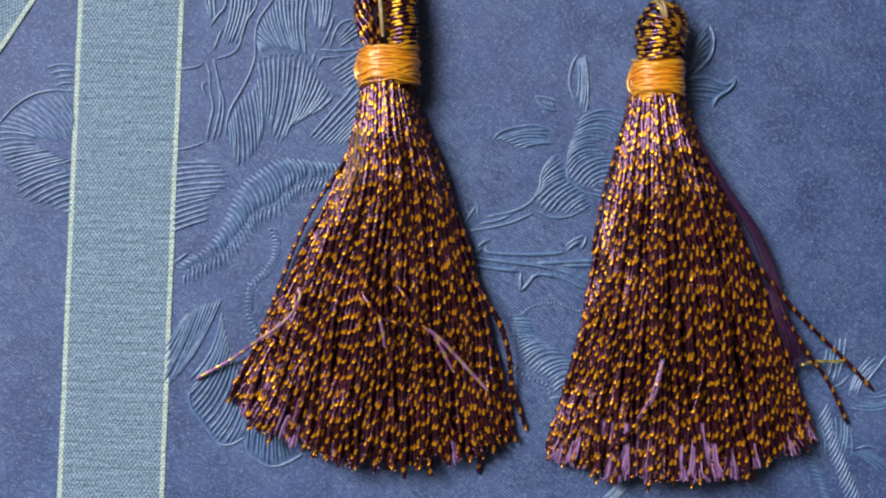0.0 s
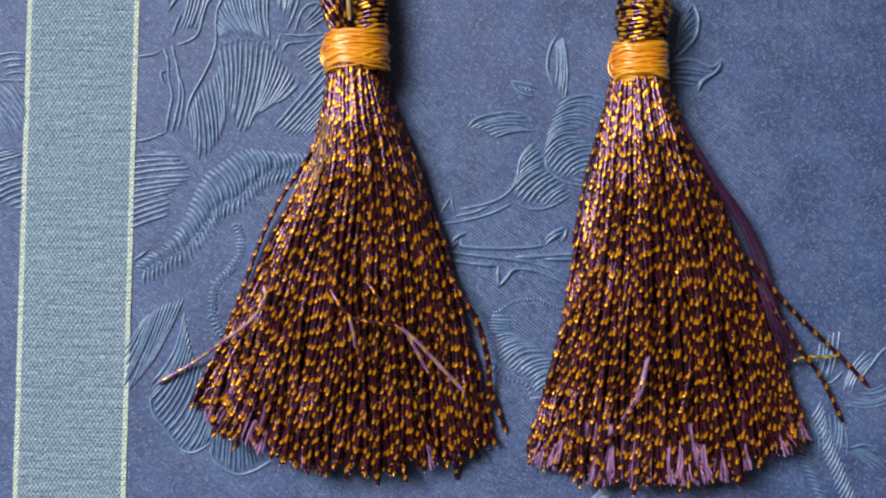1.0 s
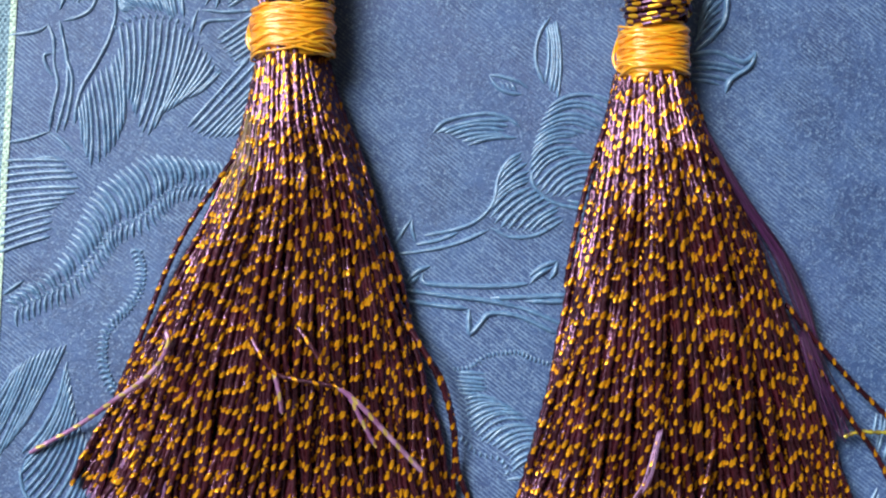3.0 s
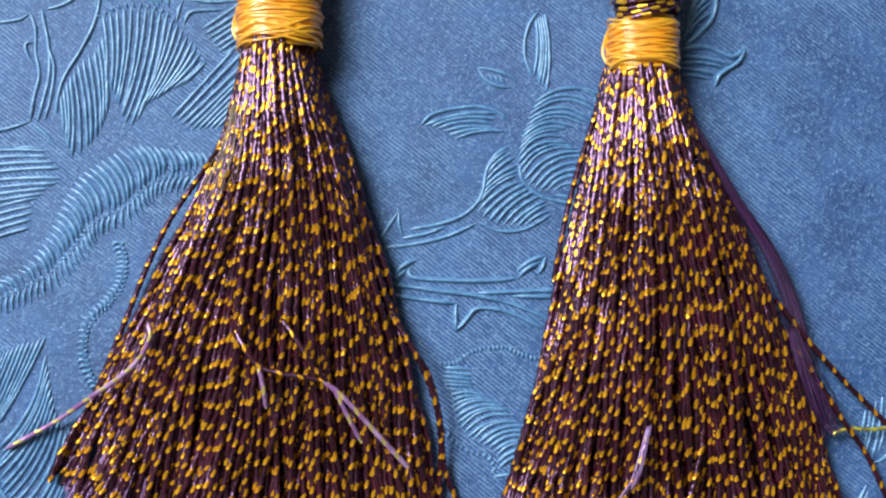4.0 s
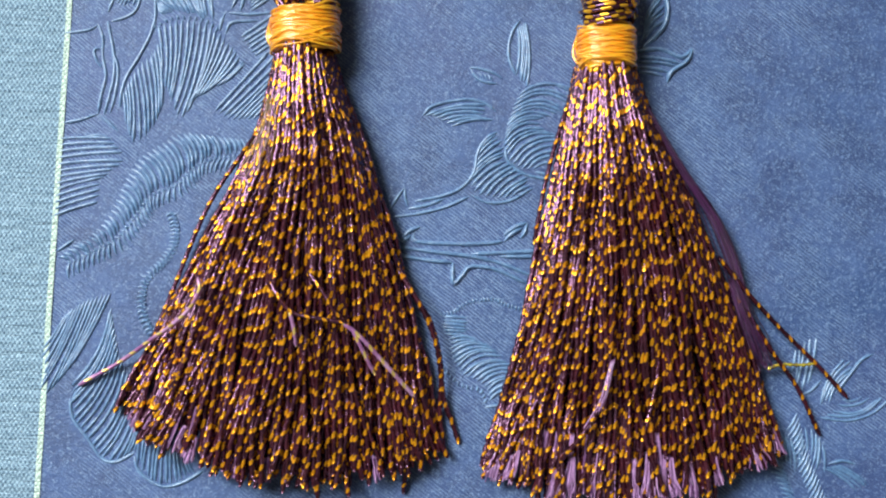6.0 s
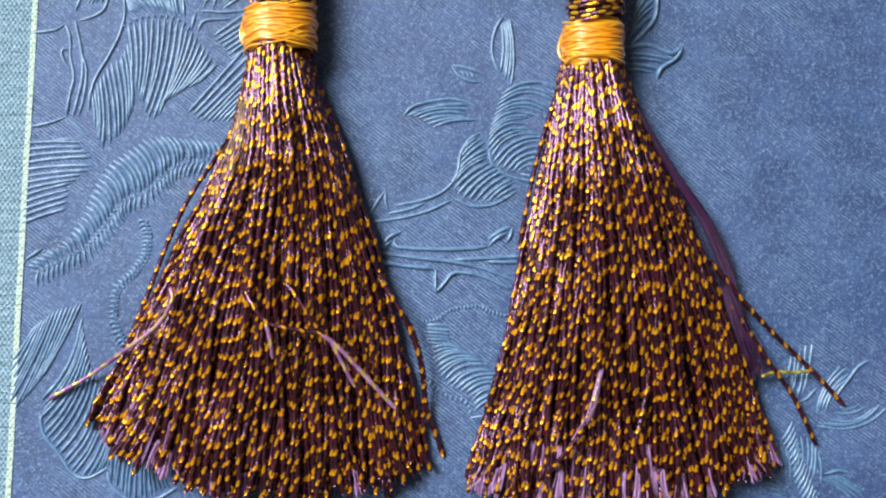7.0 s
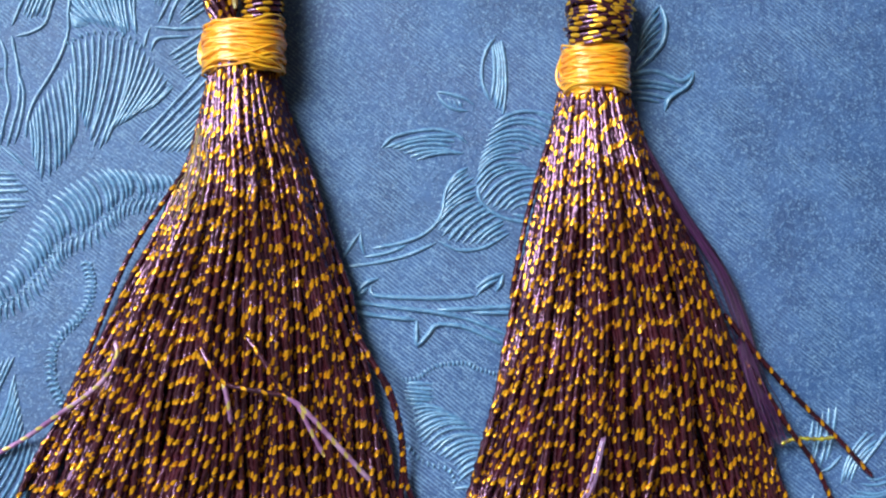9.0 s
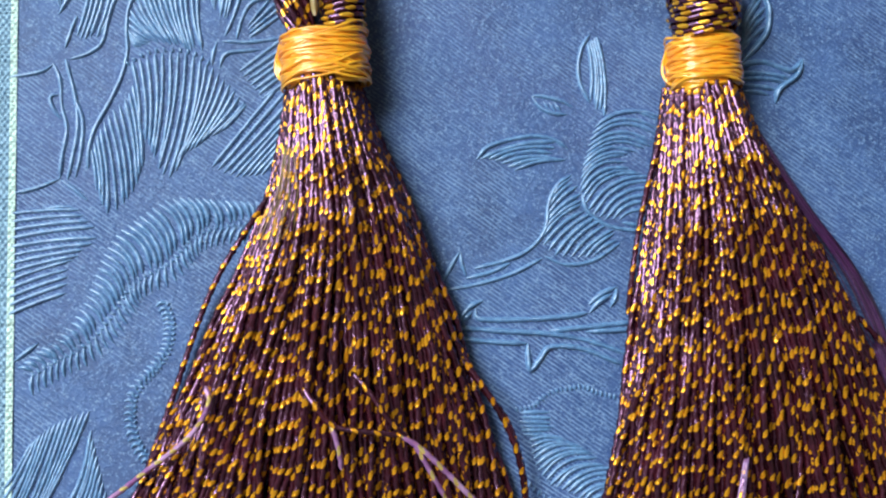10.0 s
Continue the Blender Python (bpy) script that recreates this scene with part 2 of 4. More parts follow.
def tube(path, radius, sides=7, lobes=0.0, pitch=0.285, start=0.0, up=(0, 0, 1), taper=True, twist=1.0, outward=None):
    """A thread along a path: closed tube whose two plies wind round each other."""
    p = np.asarray(path, float)
    n = len(p)
    run = np.concatenate([[0], np.cumsum(np.linalg.norm(np.diff(p, axis=0), axis=1))])
    t = np.gradient(p, axis=0)
    t /= np.linalg.norm(t, axis=1)[:, None] + 1e-12
    side = np.cross(t, np.array(up, float))
    side /= np.linalg.norm(side, axis=1)[:, None] + 1e-9
    over = np.cross(side, t)
    if outward is not None:
        over = outward - t * (outward * t).sum(1)[:, None]
        over /= np.linalg.norm(over, axis=1)[:, None] + 1e-9
        side = np.cross(t, over)
    th = np.linspace(0, 2 * math.pi, sides, endpoint=False)
    r = np.full(n, radius) if np.isscalar(radius) else np.asarray(radius, float)
    if taper:
        r = r.copy()
        r[0] *= 0.45
        r[-1] *= 0.45
    turn = run * twist + start / 10
    if lobes:
        turn = turn + 0.045 * np.sin(run * (1.7 + 0.9 * math.sin(start)) + start * 3) + 0.025 * np.sin(run * (4.6 + math.cos(start)) + start * 7)
    wave = 1 + lobes * np.cos(2 * th[None, :] + 4 * math.pi * turn[:, None] / pitch)
    ring = p[:, None, :] + (r[:, None] * wave)[:, :, None] * (-np.cos(th)[None, :, None] * over[:, None, :] + np.sin(th)[None, :, None] * side[:, None, :])
    pts = ring.reshape(-1, 3)
    i, j = np.meshgrid(np.arange(n - 1), np.arange(sides), indexing="ij")
    k = (j + 1) % sides
    quads = np.stack([i * sides + j, i * sides + k, (i + 1) * sides + k, (i + 1) * sides + j], -1).reshape(-1, 4)
    u0, u1 = turn[i] * 10, turn[i + 1] * 10
    v0, v1 = j / sides, (j + 1) / sides
    uv = np.stack([np.stack([u0, v0], -1), np.stack([u0, v1], -1), np.stack([u1, v1], -1), np.stack([u1, v0], -1)], 2).reshape(-1, 2)
    faces = quads.tolist() + [list(range(sides)), list(range((n - 1) * sides, n * sides))[::-1]]
    uv = np.vstack([uv, np.zeros((2 * sides, 2))])
    return pts, faces, uv


def strand(points, radius=0.042, start=None, step=0.055):
    """A twisted two-ply thread through a few points."""
    p = np.asarray(points, float)
    length = np.linalg.norm(np.diff(p, axis=0), axis=1).sum()
    path = smooth_path(p, max(6, int(length / step)))
    return tube(path, radius, 8, 0.2, 0.285, rng.uniform(0, 50) if start is None else start)


def slab(x0, x1, y0, y1, z0, z1, bevel, segments=3):
    """A block with rounded edges."""
    bm = bmesh.new()
    bmesh.ops.create_cube(bm, size=1.0)
    for v in bm.verts:
        v.co = ((x0 + x1) / 2 + v.co.x * (x1 - x0), (y0 + y1) / 2 + v.co.y * (y1 - y0), (z0 + z1) / 2 + v.co.z * (z1 - z0))
    bmesh.ops.bevel(bm, geom=bm.edges[:], offset=bevel, segments=segments, profile=0.5, affect="EDGES")
    out = [tuple(v.co) for v in bm.verts], [[v.index for v in f.verts] for f in bm.faces], None
    bm.free()
    return out


# ---- the room: unseen, added to keep out skylight and hold down the fill ----
PLASTER = Nodes("warm_plaster")
PLASTER.set(Base_Color=PLASTER.mix(PLASTER.noise(PLASTER.coords(), 3.0), rgb(0.31, 0.295, 0.27), rgb(0.40, 0.385, 0.35)), Roughness=0.9)


def block(x0, x1, y0, y1, z0, z1):
    return slab(x0 * 100, x1 * 100, y0 * 100, y1 * 100, z0 * 100, z1 * 100, 0.2, 1)


def structure(name, blocks, label):
    return tagged(part(name, joined(blocks), PLASTER.mat), label, name.split("_")[0], kind="structure")


(wx0, wx1), (wz0, wz1) = WIN
structure("wall_north", [block(-2.2, wx0, WALL_Y, WALL_Y + 0.12, -0.8, 1.8), block(wx1, 1.8, WALL_Y, WALL_Y + 0.12, -0.8, 1.8),
                         block(wx0, wx1, WALL_Y, WALL_Y + 0.12, -0.8, wz0), block(wx0, wx1, WALL_Y, WALL_Y + 0.12, wz1, 1.8)], "unseen plaster wall with a window opening, added to shape light")
structure("wall_south", [block(-2.2, 1.8, -2.32, -2.2, -0.8, 1.8)], "unseen plain plaster wall, added to shape the light")
structure("wall_west", [block(-2.32, -2.2, -2.32, 0.87, -0.8, 1.8)], "unseen plain plaster wall, added to shape the light")
structure("wall_east", [block(1.8, 1.92, -2.32, 0.87, -0.8, 1.8)], "unseen plain plaster wall, added to shape the light")
structure("floor", [block(-2.32, 1.92, -2.32, 0.87, -0.9, -0.8)], "unseen plain floor, added to close the room")
structure("ceiling", [block(-2.32, 1.92, -2.32, 0.87, 1.8, 1.9)], "unseen plain ceiling, added to close the room")

# ---- the table and the notebook ----
THICK = 0.55
table = root("table", -5, -10, -80, "peach-brown smooth wooden table under the notebook", "table")
part("tabletop", slab(-70, 60, -60, 40, -THICK - 3.0, -THICK - 0.02, 0.3), WOOD, table)
for lx in (-62, 52):
    for ly in (-52, 32):
        part("leg", slab(lx - 3, lx + 3, ly - 3, ly + 3, -80, -THICK - 2.998, 0.4), WOOD, table)

notebook = root("notebook", -1.2, 0, -THICK, "blue cloth-covered notebook with embossed flowers lying flat", "notebook")
XE = 9.335


def skewed(mesh):
    """The fore edge is cut slightly out of square."""
    pts, faces, uv = mesh
    return [(x + 0.022 * y, y, z) if x > 0 else (x, y, z) for x, y, z in pts], faces, uv


def cover_board(x0, x1, y0, y1, low):
    """A cloth-covered board whose fore edge rolls over softly."""
    roll = [(x1 - 0.40 + 0.40 * math.sin(k * math.pi / 20), -0.13 + 0.13 * math.cos(k * math.pi / 20)) for k in range(11)]
    line = [(x0, low + 0.02), (x0, -0.06), (x0 + 0.02, -0.02), (x0 + 0.06, 0.0), (x0 + 0.3, 0.0), (x1 - 0.45, 0.0)] + roll + [(x1, low + 0.04), (x1 - 0.04, low), (x0 + 0.02, low)]
    n = len(line)
    pts = [(x, y, z) for y in (y0, y1, y0, y1) for x, z in line]
    faces = [[i, (i + 1) % n, n + (i + 1) % n, n + i] for i in range(n)] + [list(range(2 * n, 3 * n))[::-1], list(range(3 * n, 4 * n))]
    return pts, [f[::-1] for f in faces], None


front = part("front_cover", skewed(cover_board(-12.0, XE, -11.5, 11.5, -0.28)), CLOTH, notebook, "blue twill cloth cover with embossed flowers")
part("back_cover", skewed(slab(-12.0, XE + 0.25, -11.6, 11.6, -THICK, -THICK + 0.2, 0.05)), DARK_EDGE, notebook, "dark navy lower board, slightly wider")
part("page_block", skewed(slab(-11.9, XE - 0.35, -11.2, 11.2, -THICK + 0.202, -0.282, 0.02, 1)), PAPER, notebook, "cream page edges")


# ---- embossed flowers: raised lines pressed into the cover ----
def ridge(points, width=0.035, height=0.025, count=None):
    """A low rounded ridge along a curve on the cover."""
    p = np.asarray(points, float)
    length = np.linalg.norm(np.diff(p, axis=0), axis=1).sum()
    n = count or max(5, int(length / 0.05))
    c = smooth_path(p, n)
    t = np.gradient(c, axis=0)
    t /= np.linalg.norm(t, axis=1)[:, None] + 1e-12
    nrm = np.stack([-t[:, 1], t[:, 0]], 1)
    fade = np.minimum(1, np.minimum(np.arange(n), np.arange(n)[::-1]) / 2.0 * 0.7 + 0.3)
    wear = rng.uniform(0.7, 1.5, n + 2)
    fade = fade * (wear[:-2] + wear[1:-1] + wear[2:]) / 3
    pts = []
    for o, h in ((-1.0, -0.1), (-0.6, 0.66), (0.05, 1.0), (0.62, 0.66), (1.0, -0.1)):
        xy = c + nrm * (o * 0.84 * width * np.minimum(fade, 1.1))[:, None]
        pts.append(np.column_stack([xy, h * height * 1.35 * fade]))
    pts = np.stack(pts, 1).reshape(-1, 3)
    i, j = np.meshgrid(np.arange(n - 1), np.arange(4), indexing="ij")
    q = np.stack([i * 5 + j, (i + 1) * 5 + j, (i + 1) * 5 + j + 1, i * 5 + j + 1], -1).reshape(-1, 4)
    return pts, q, None


def hatch(a, b, n, bow=0.0, width=0.035, height=0.025):
    """n ridges from rail a to rail b, bowed sideways by a share of their length."""
    ra, rb = smooth_path(a, n), smooth_path(b, n)
    out = []
    for p, q in zip(ra, rb):
        q = q + rng.uniform(-0.025, 0.025, 2)
        d = q - p
        side = np.array([-d[1], d[0]])
        k = bow * rng.uniform(0.85, 1.15)
        out.append(ridge([p, p + d * 0.33 + side * k * 0.9, p + d * 0.67 + side * k * 0.9, q], width * rng.uniform(0.85, 1.1), height))
    return out


def beads(points, n, size=0.06):
    """A line of short cross ticks, like a row of stitches."""
    c = smooth_path(points, n)
    t = np.gradient(c, axis=0)
    t /= np.linalg.norm(t, axis=1)[:, None] + 1e-12
    return [ridge([p - np.array([-d[1], d[0]]) * size * 0.6, p, p + np.array([-d[1], d[0]]) * size * 0.6 - d * size * 0.4], 0.04, 0.034, 4) for p, d in zip(c, t)]


def emboss(name, *groups):
    """Motifs that touch one another become one part; those that stand apart become parts of their own."""
    sets = []
    for g in groups:
        ms = g if isinstance(g, list) else [g]
        xy = np.vstack([m[0][:, :2] for m in ms])
        lo, hi, mine = xy.min(0) - 0.04, xy.max(0) + 0.04, list(ms)
        rest = []
        for lo2, hi2, ms2 in sets:
            if (lo < hi2).all() and (lo2 < hi).all():
                lo, hi, mine = np.minimum(lo, lo2), np.maximum(hi, hi2), mine + ms2
            else:
                rest.append((lo2, hi2, ms2))
        sets = rest + [(lo, hi, mine)]
    for _, _, ms in sets:
        part(name, joined(ms), PRESSED_LIT, front)


def ticks(points, n, length, lean=0.6, bow=0.1):
    """Short curved hatching hanging off one side of a curve."""
    c = smooth_path(points, n)
    t = np.gradient(c, axis=0)
    t /= np.linalg.norm(t, axis=1)[:, None] + 1e-12
    out = []
    for p, d in zip(c, t):
        w = np.array([-d[1], d[0]]) * length + d * length * lean
        out.append(ridge([p, p + w * 0.5 + d * length * bow, p + w], 0.036, 0.028, 5))
    return out


emboss("embossed_flower",
       hatch([(-8.78, 2.01), (-8.76, 2.42), (-8.51, 2.64), (-8.23, 2.86), (-7.89, 3.00), (-7.55, 3.07)], [(-8.03, 2.06), (-8.00, 2.19), (-7.69, 2.15), (-7.49, 2.15), (-7.29, 2.22), (-7.22, 2.48)], 14, 0.06),
       hatch([(-8.77, 1.94), (-8.67, 1.75), (-8.50, 1.55), (-8.36, 1.38)], [(-7.92, 2.00), (-7.66, 1.91), (-7.46, 1.82), (-7.28, 1.75)], 8, 0.03),
       hatch([(-8.41, 1.25), (-8.38, 1.11), (-8.21, 1.00), (-8.02, 0.89), (-7.76, 0.84), (-7.46, 0.73)], [(-7.48, 1.57), (-7.28, 1.48), (-7.21, 1.30), (-7.21, 1.15), (-7.21, 1.02), (-7.21, 0.77)], 9, 0.05),
       ridge([(-8.78, 2.45), (-8.45, 2.81), (-8.06, 3.05), (-7.67, 3.13), (-7.23, 3.11)]),
       hatch([(-7.82, 3.56), (-7.67, 3.38), (-7.63, 3.22)], [(-7.23, 3.62), (-7.23, 3.46), (-7.23, 3.26)], 4, 0.08))
emboss("embossed_stem",
       ridge([(-5.23, 3.51), (-4.97, 3.54), (-4.78, 3.58), (-4.66, 3.66)]), ridge([(-4.43, 3.72), (-4.19, 3.79), (-4.01, 3.92), (-3.92, 4.21), (-3.83, 4.48), (-3.67, 4.72), (-3.58, 5.09)]),
       ridge([(-4.66, 3.68), (-4.57, 3.44), (-4.56, 3.11), (-4.50, 2.77), (-4.57, 2.42), (-4.61, 2.11)]), ridge([(-4.49, 3.73), (-4.38, 3.21), (-4.36, 2.77), (-4.44, 2.38), (-4.51, 2.09)]),
       ridge([(-4.40, 3.21), (-4.29, 2.88), (-4.33, 2.44), (-4.41, 2.11)]), ridge([(-4.56, 3.25), (-4.71, 3.22), (-4.66, 3.04), (-4.57, 2.91)]), ridge([(-5.22, 1.94), (-4.91, 2.00), (-4.60, 2.11)]),
       hatch([(-4.12, 5.01), (-3.94, 5.01), (-3.74, 4.96)], [(-4.34, 4.01), (-4.20, 4.01), (-4.03, 4.03)], 6, 0.04), ridge([(-4.56, 4.35), (-4.43, 4.55), (-4.27, 4.74), (-4.23, 5.03)]),
       ridge([(-4.49, 3.88), (-4.41, 4.10), (-4.32, 4.32)]), hatch([(-4.68, 4.99), (-4.50, 4.99)], [(-4.56, 4.44), (-4.47, 4.48)], 3))
emboss("embossed_flower",
       hatch([(-3.66, 4.00), (-3.65, 4.29), (-3.54, 4.51), (-3.36, 4.73), (-3.14, 4.93), (-2.86, 4.97), (-2.64, 4.97)], [(-3.42, 3.89), (-3.34, 3.91), (-3.23, 3.91), (-3.07, 3.87), (-2.96, 3.84), (-2.85, 3.80), (-2.67, 3.77)], 18, -0.05),
       hatch([(-2.58, 4.99), (-2.16, 4.98)], [(-2.52, 4.37), (-2.32, 4.17)], 6, 0.03),
       hatch([(-3.67, 4.14), (-3.63, 3.96)], [(-3.40, 3.94), (-3.47, 3.85)], 4, -0.2),
       ridge([(-3.29, 4.91), (-3.60, 4.47), (-3.67, 4.14), (-3.67, 3.81), (-3.75, 3.49), (-3.91, 3.15), (-4.13, 2.77), (-4.22, 2.49), (-4.24, 2.22)]))
emboss("embossed_flower",
       hatch([(-3.61, 3.65), (-3.36, 3.74), (-3.08, 3.76), (-2.80, 3.70), (-2.57, 3.53), (-2.36, 3.31), (-2.14, 3.02)], [(-3.55, 2.59), (-3.44, 2.52), (-3.24, 2.08), (-3.10, 2.15), (-2.97, 2.36), (-2.80, 2.47), (-2.60, 2.58)], 18, 0.035),
       hatch([(-4.19, 2.47), (-4.09, 2.70), (-3.93, 2.96), (-3.72, 3.15), (-3.62, 3.32)], [(-4.13, 1.94), (-4.02, 1.62), (-3.84, 1.68), (-3.60, 1.97), (-3.51, 2.21)], 11, 0.03),
       beads([(-3.67, 3.63), (-3.38, 3.77), (-3.08, 3.79), (-2.80, 3.73), (-2.60, 3.58)], 12), ridge([(-2.12, 2.99), (-2.30, 2.80), (-2.50, 2.62)]))
emboss("embossed_leaf",
       hatch([(-2.05, 4.08), (-2.03, 3.92)], [(-1.70, 4.47), (-1.48, 4.29)], 4), hatch([(-2.19, 3.45), (-2.05, 3.25), (-1.90, 3.06)], [(-1.50, 3.94), (-1.50, 3.61), (-1.48, 3.34)], 7),
       hatch([(-2.60, 2.17), (-2.47, 2.08), (-2.30, 2.01), (-1.96, 2.02)], [(-1.68, 3.19), (-1.50, 3.08), (-1.48, 2.80), (-1.59, 2.42)], 9),
       ridge([(-2.36, 3.95), (-2.23, 4.23), (-2.12, 4.54)]), ridge([(-2.21, 3.90), (-2.12, 4.19), (-1.96, 4.41), (-1.59, 4.47)]), ridge([(-2.41, 3.88), (-2.03, 3.85), (-1.59, 3.89)]),
       ridge([(-2.45, 3.51), (-2.40, 3.66), (-2.29, 3.72), (-1.90, 3.74)]), ridge([(-2.56, 3.55), (-2.52, 3.75), (-2.47, 3.88)]))
VEIN = [(-2.03, 1.38), (-2.58, 1.34), (-2.91, 1.21), (-3.24, 0.89), (-3.68, 0.67), (-3.97, 0.29), (-4.29, -0.07), (-4.77, -0.32), (-5.03, -0.45)]
emboss("embossed_leaf",
       hatch([(-1.96, 1.65), (-2.47, 1.70), (-2.91, 1.76), (-3.24, 1.74), (-3.57, 1.55), (-3.88, 1.33), (-4.07, 1.06), (-4.24, 0.67), (-4.42, 0.32), (-4.70, 0.00), (-4.97, -0.16), (-5.21, -0.36)],
             [(-1.90, 1.48), (-2.25, 1.43), (-2.58, 1.37), (-2.78, 1.30), (-3.04, 1.13), (-3.31, 0.91), (-3.59, 0.76), (-3.79, 0.58), (-3.97, 0.34), (-4.19, 0.08), (-4.57, -0.21), (-5.01, -0.40)], 44, 0.14, 0.044, 0.032),
       beads(VEIN, 46), ticks(VEIN, 40, 0.24, 0.5))
emboss("embossed_leaf",
       hatch([(-5.29, 1.67), (-5.31, 1.34), (-5.33, 0.90), (-5.35, 0.33)], [(-4.37, 1.69), (-4.17, 1.33), (-4.50, 0.98), (-4.59, 0.59)], 13, 0.02),
       ridge([(-4.89, 1.67), (-4.66, 1.73), (-4.46, 1.71), (-4.44, 1.67)]), ridge([(-4.60, 2.09), (-4.42, 1.95), (-4.26, 1.80)]))
CURL = [(-3.26, 0.36), (-3.19, 0.10), (-3.25, -0.25), (-3.46, -0.54), (-3.69, -0.79), (-3.74, -1.14), (-3.68, -1.41), (-3.54, -1.65)]
emboss("embossed_curl", ticks(CURL, 30, -0.14, 0.2, 0.3), beads(CURL, 34, 0.04), ridge([(-5.28, -0.29), (-5.10, -0.16), (-4.94, -0.05)]))
emboss("embossed_leaf",
       hatch([(-5.06, -1.33), (-4.84, -1.15), (-4.59, -1.04), (-4.32, -0.97)], [(-5.45, -1.94), (-5.42, -2.29), (-5.38, -2.68), (-4.94, -2.18)], 12, 0.02),
       hatch([(-4.30, -1.22), (-4.23, -1.58), (-4.14, -1.98), (-4.00, -2.31), (-3.87, -2.72), (-3.78, -3.21)], [(-4.93, -2.53), (-4.93, -2.97), (-4.71, -3.32), (-4.44, -3.69), (-4.17, -3.77), (-3.87, -3.60)], 19, 0.08),
       ridge([(-4.96, -2.73), (-4.89, -3.08), (-4.64, -3.40), (-4.40, -3.73), (-4.15, -3.79), (-3.85, -3.64)]))
emboss("embossed_petal",
       hatch([(-3.76, -3.36), (-3.56, -3.38), (-3.32, -3.48), (-2.97, -3.75)], [(-3.78, -3.81), (-3.58, -4.07), (-3.32, -4.16), (-2.83, -3.96)], 14, -0.02),
       ridge([(-3.85, -3.70), (-3.78, -3.92), (-3.58, -4.10), (-3.32, -4.20), (-3.01, -4.12), (-2.70, -3.94)]))
emboss("embossed_leaf",
       ridge([(0.95, 2.09), (1.10, 2.24), (1.39, 2.33), (1.75, 2.37), (2.04, 2.30), (2.21, 2.17)]),
       hatch([(1.02, 2.10), (1.17, 2.07), (1.31, 2.00), (1.45, 1.91)], [(2.07, 2.26), (1.99, 2.17), (1.97, 2.08), (2.15, 2.00)], 6, 0.07))
emboss("embossed_leaf",
       ridge([(2.63, 3.76), (2.50, 3.57), (2.43, 3.30), (2.45, 3.04), (2.56, 2.80)]),
       hatch([(2.59, 3.65), (2.72, 3.72)], [(2.56, 2.82), (2.75, 2.62)], 5, 0.05), ridge([(1.76, 2.92), (1.89, 2.92), (2.18, 2.83), (2.32, 2.74)]),
       ridge([(1.76, 2.92), (1.87, 2.76), (2.04, 2.67), (2.23, 2.65)]), hatch([(1.91, 2.85), (2.08, 2.80)], [(1.98, 2.74), (2.17, 2.72)], 3))
emboss("embossed_bud",
       hatch([(2.60, 2.45), (2.49, 2.19), (2.38, 1.84), (2.35, 1.54), (2.42, 1.32), (2.62, 1.19), (2.85, 1.17)], [(3.49, 2.51), (3.40, 2.18), (2.95, 2.03), (3.12, 1.82), (3.35, 1.71), (3.35, 1.51), (3.24, 1.27)], 19, 0.17),
       ridge([(2.67, 2.52), (2.95, 2.63), (3.25, 2.64), (3.55, 2.55)]), ridge([(2.36, 1.52), (2.42, 1.30), (2.66, 1.10), (2.98, 1.01), (3.41, 0.97)]), ridge([(2.88, 1.12), (3.16, 1.06), (3.41, 1.08)]))
emboss("embossed_bud",
       hatch([(1.93, 1.50), (1.86, 1.21), (1.78, 0.91), (1.92, 0.73), (2.25, 0.67), (2.46, 0.69)], [(2.21, 1.78), (2.34, 1.56), (2.38, 1.32), (2.62, 1.17), (2.75, 1.01), (2.79, 0.88)], 14, 0.07),
       ridge([(2.23, 1.81), (2.04, 1.69), (1.90, 1.46), (1.82, 1.08), (1.58, 0.82), (1.25, 0.69), (0.84, 0.61)]),
       ridge([(1.79, 0.72), (2.07, 0.59), (2.44, 0.62), (2.83, 0.84)]), ridge([(1.75, 0.69), (1.31, 0.50), (0.84, 0.39), (0.45, 0.34)]), ridge([(1.31, 0.65), (1.03, 0.54), (0.71, 0.48)]),
       ridge([(0.40, 0.46), (0.53, 0.68), (0.65, 0.85)]), ridge([(0.65, 0.85), (0.66, 0.67), (0.71, 0.52)]))
emboss("embossed_branch",
       ridge([(0.81, 0.07), (0.82, -0.06), (1.05, -0.10), (1.55, -0.12), (2.01, -0.11), (2.32, -0.08)], 0.044, 0.036), ridge([(2.34, -0.09), (2.47, 0.05), (2.67, 0.16)], 0.044, 0.036), ridge([(2.34, 0.03), (2.51, 0.16), (2.74, 0.25)], 0.044, 0.036),
       ridge([(2.74, 0.23), (2.70, 0.09), (2.63, -0.02)], 0.044, 0.036), ridge([(0.50, -0.17), (1.19, -0.26), (1.82, -0.34), (2.32, -0.46), (2.86, -0.68)], 0.044, 0.036),
       ridge([(0.50, -0.31), (0.91, -0.38), (1.46, -0.44)], 0.044, 0.036), ridge([(1.48, -0.44), (1.47, -0.61), (1.49, -0.80), (1.64, -0.65), (1.78, -0.51), (2.19, -0.55), (2.73, -0.79)], 0.044, 0.036),
       ridge([(1.78, -0.29), (2.28, -0.27), (2.92, -0.24)], 0.044, 0.036), ridge([(2.28, -0.33), (2.92, -0.34)], 0.044, 0.036), ridge([(0.59, -0.08), (0.72, 0.09), (0.92, 0.17)], 0.044, 0.036), ridge([(0.62, -0.10), (0.75, 0.03)], 0.044, 0.036))
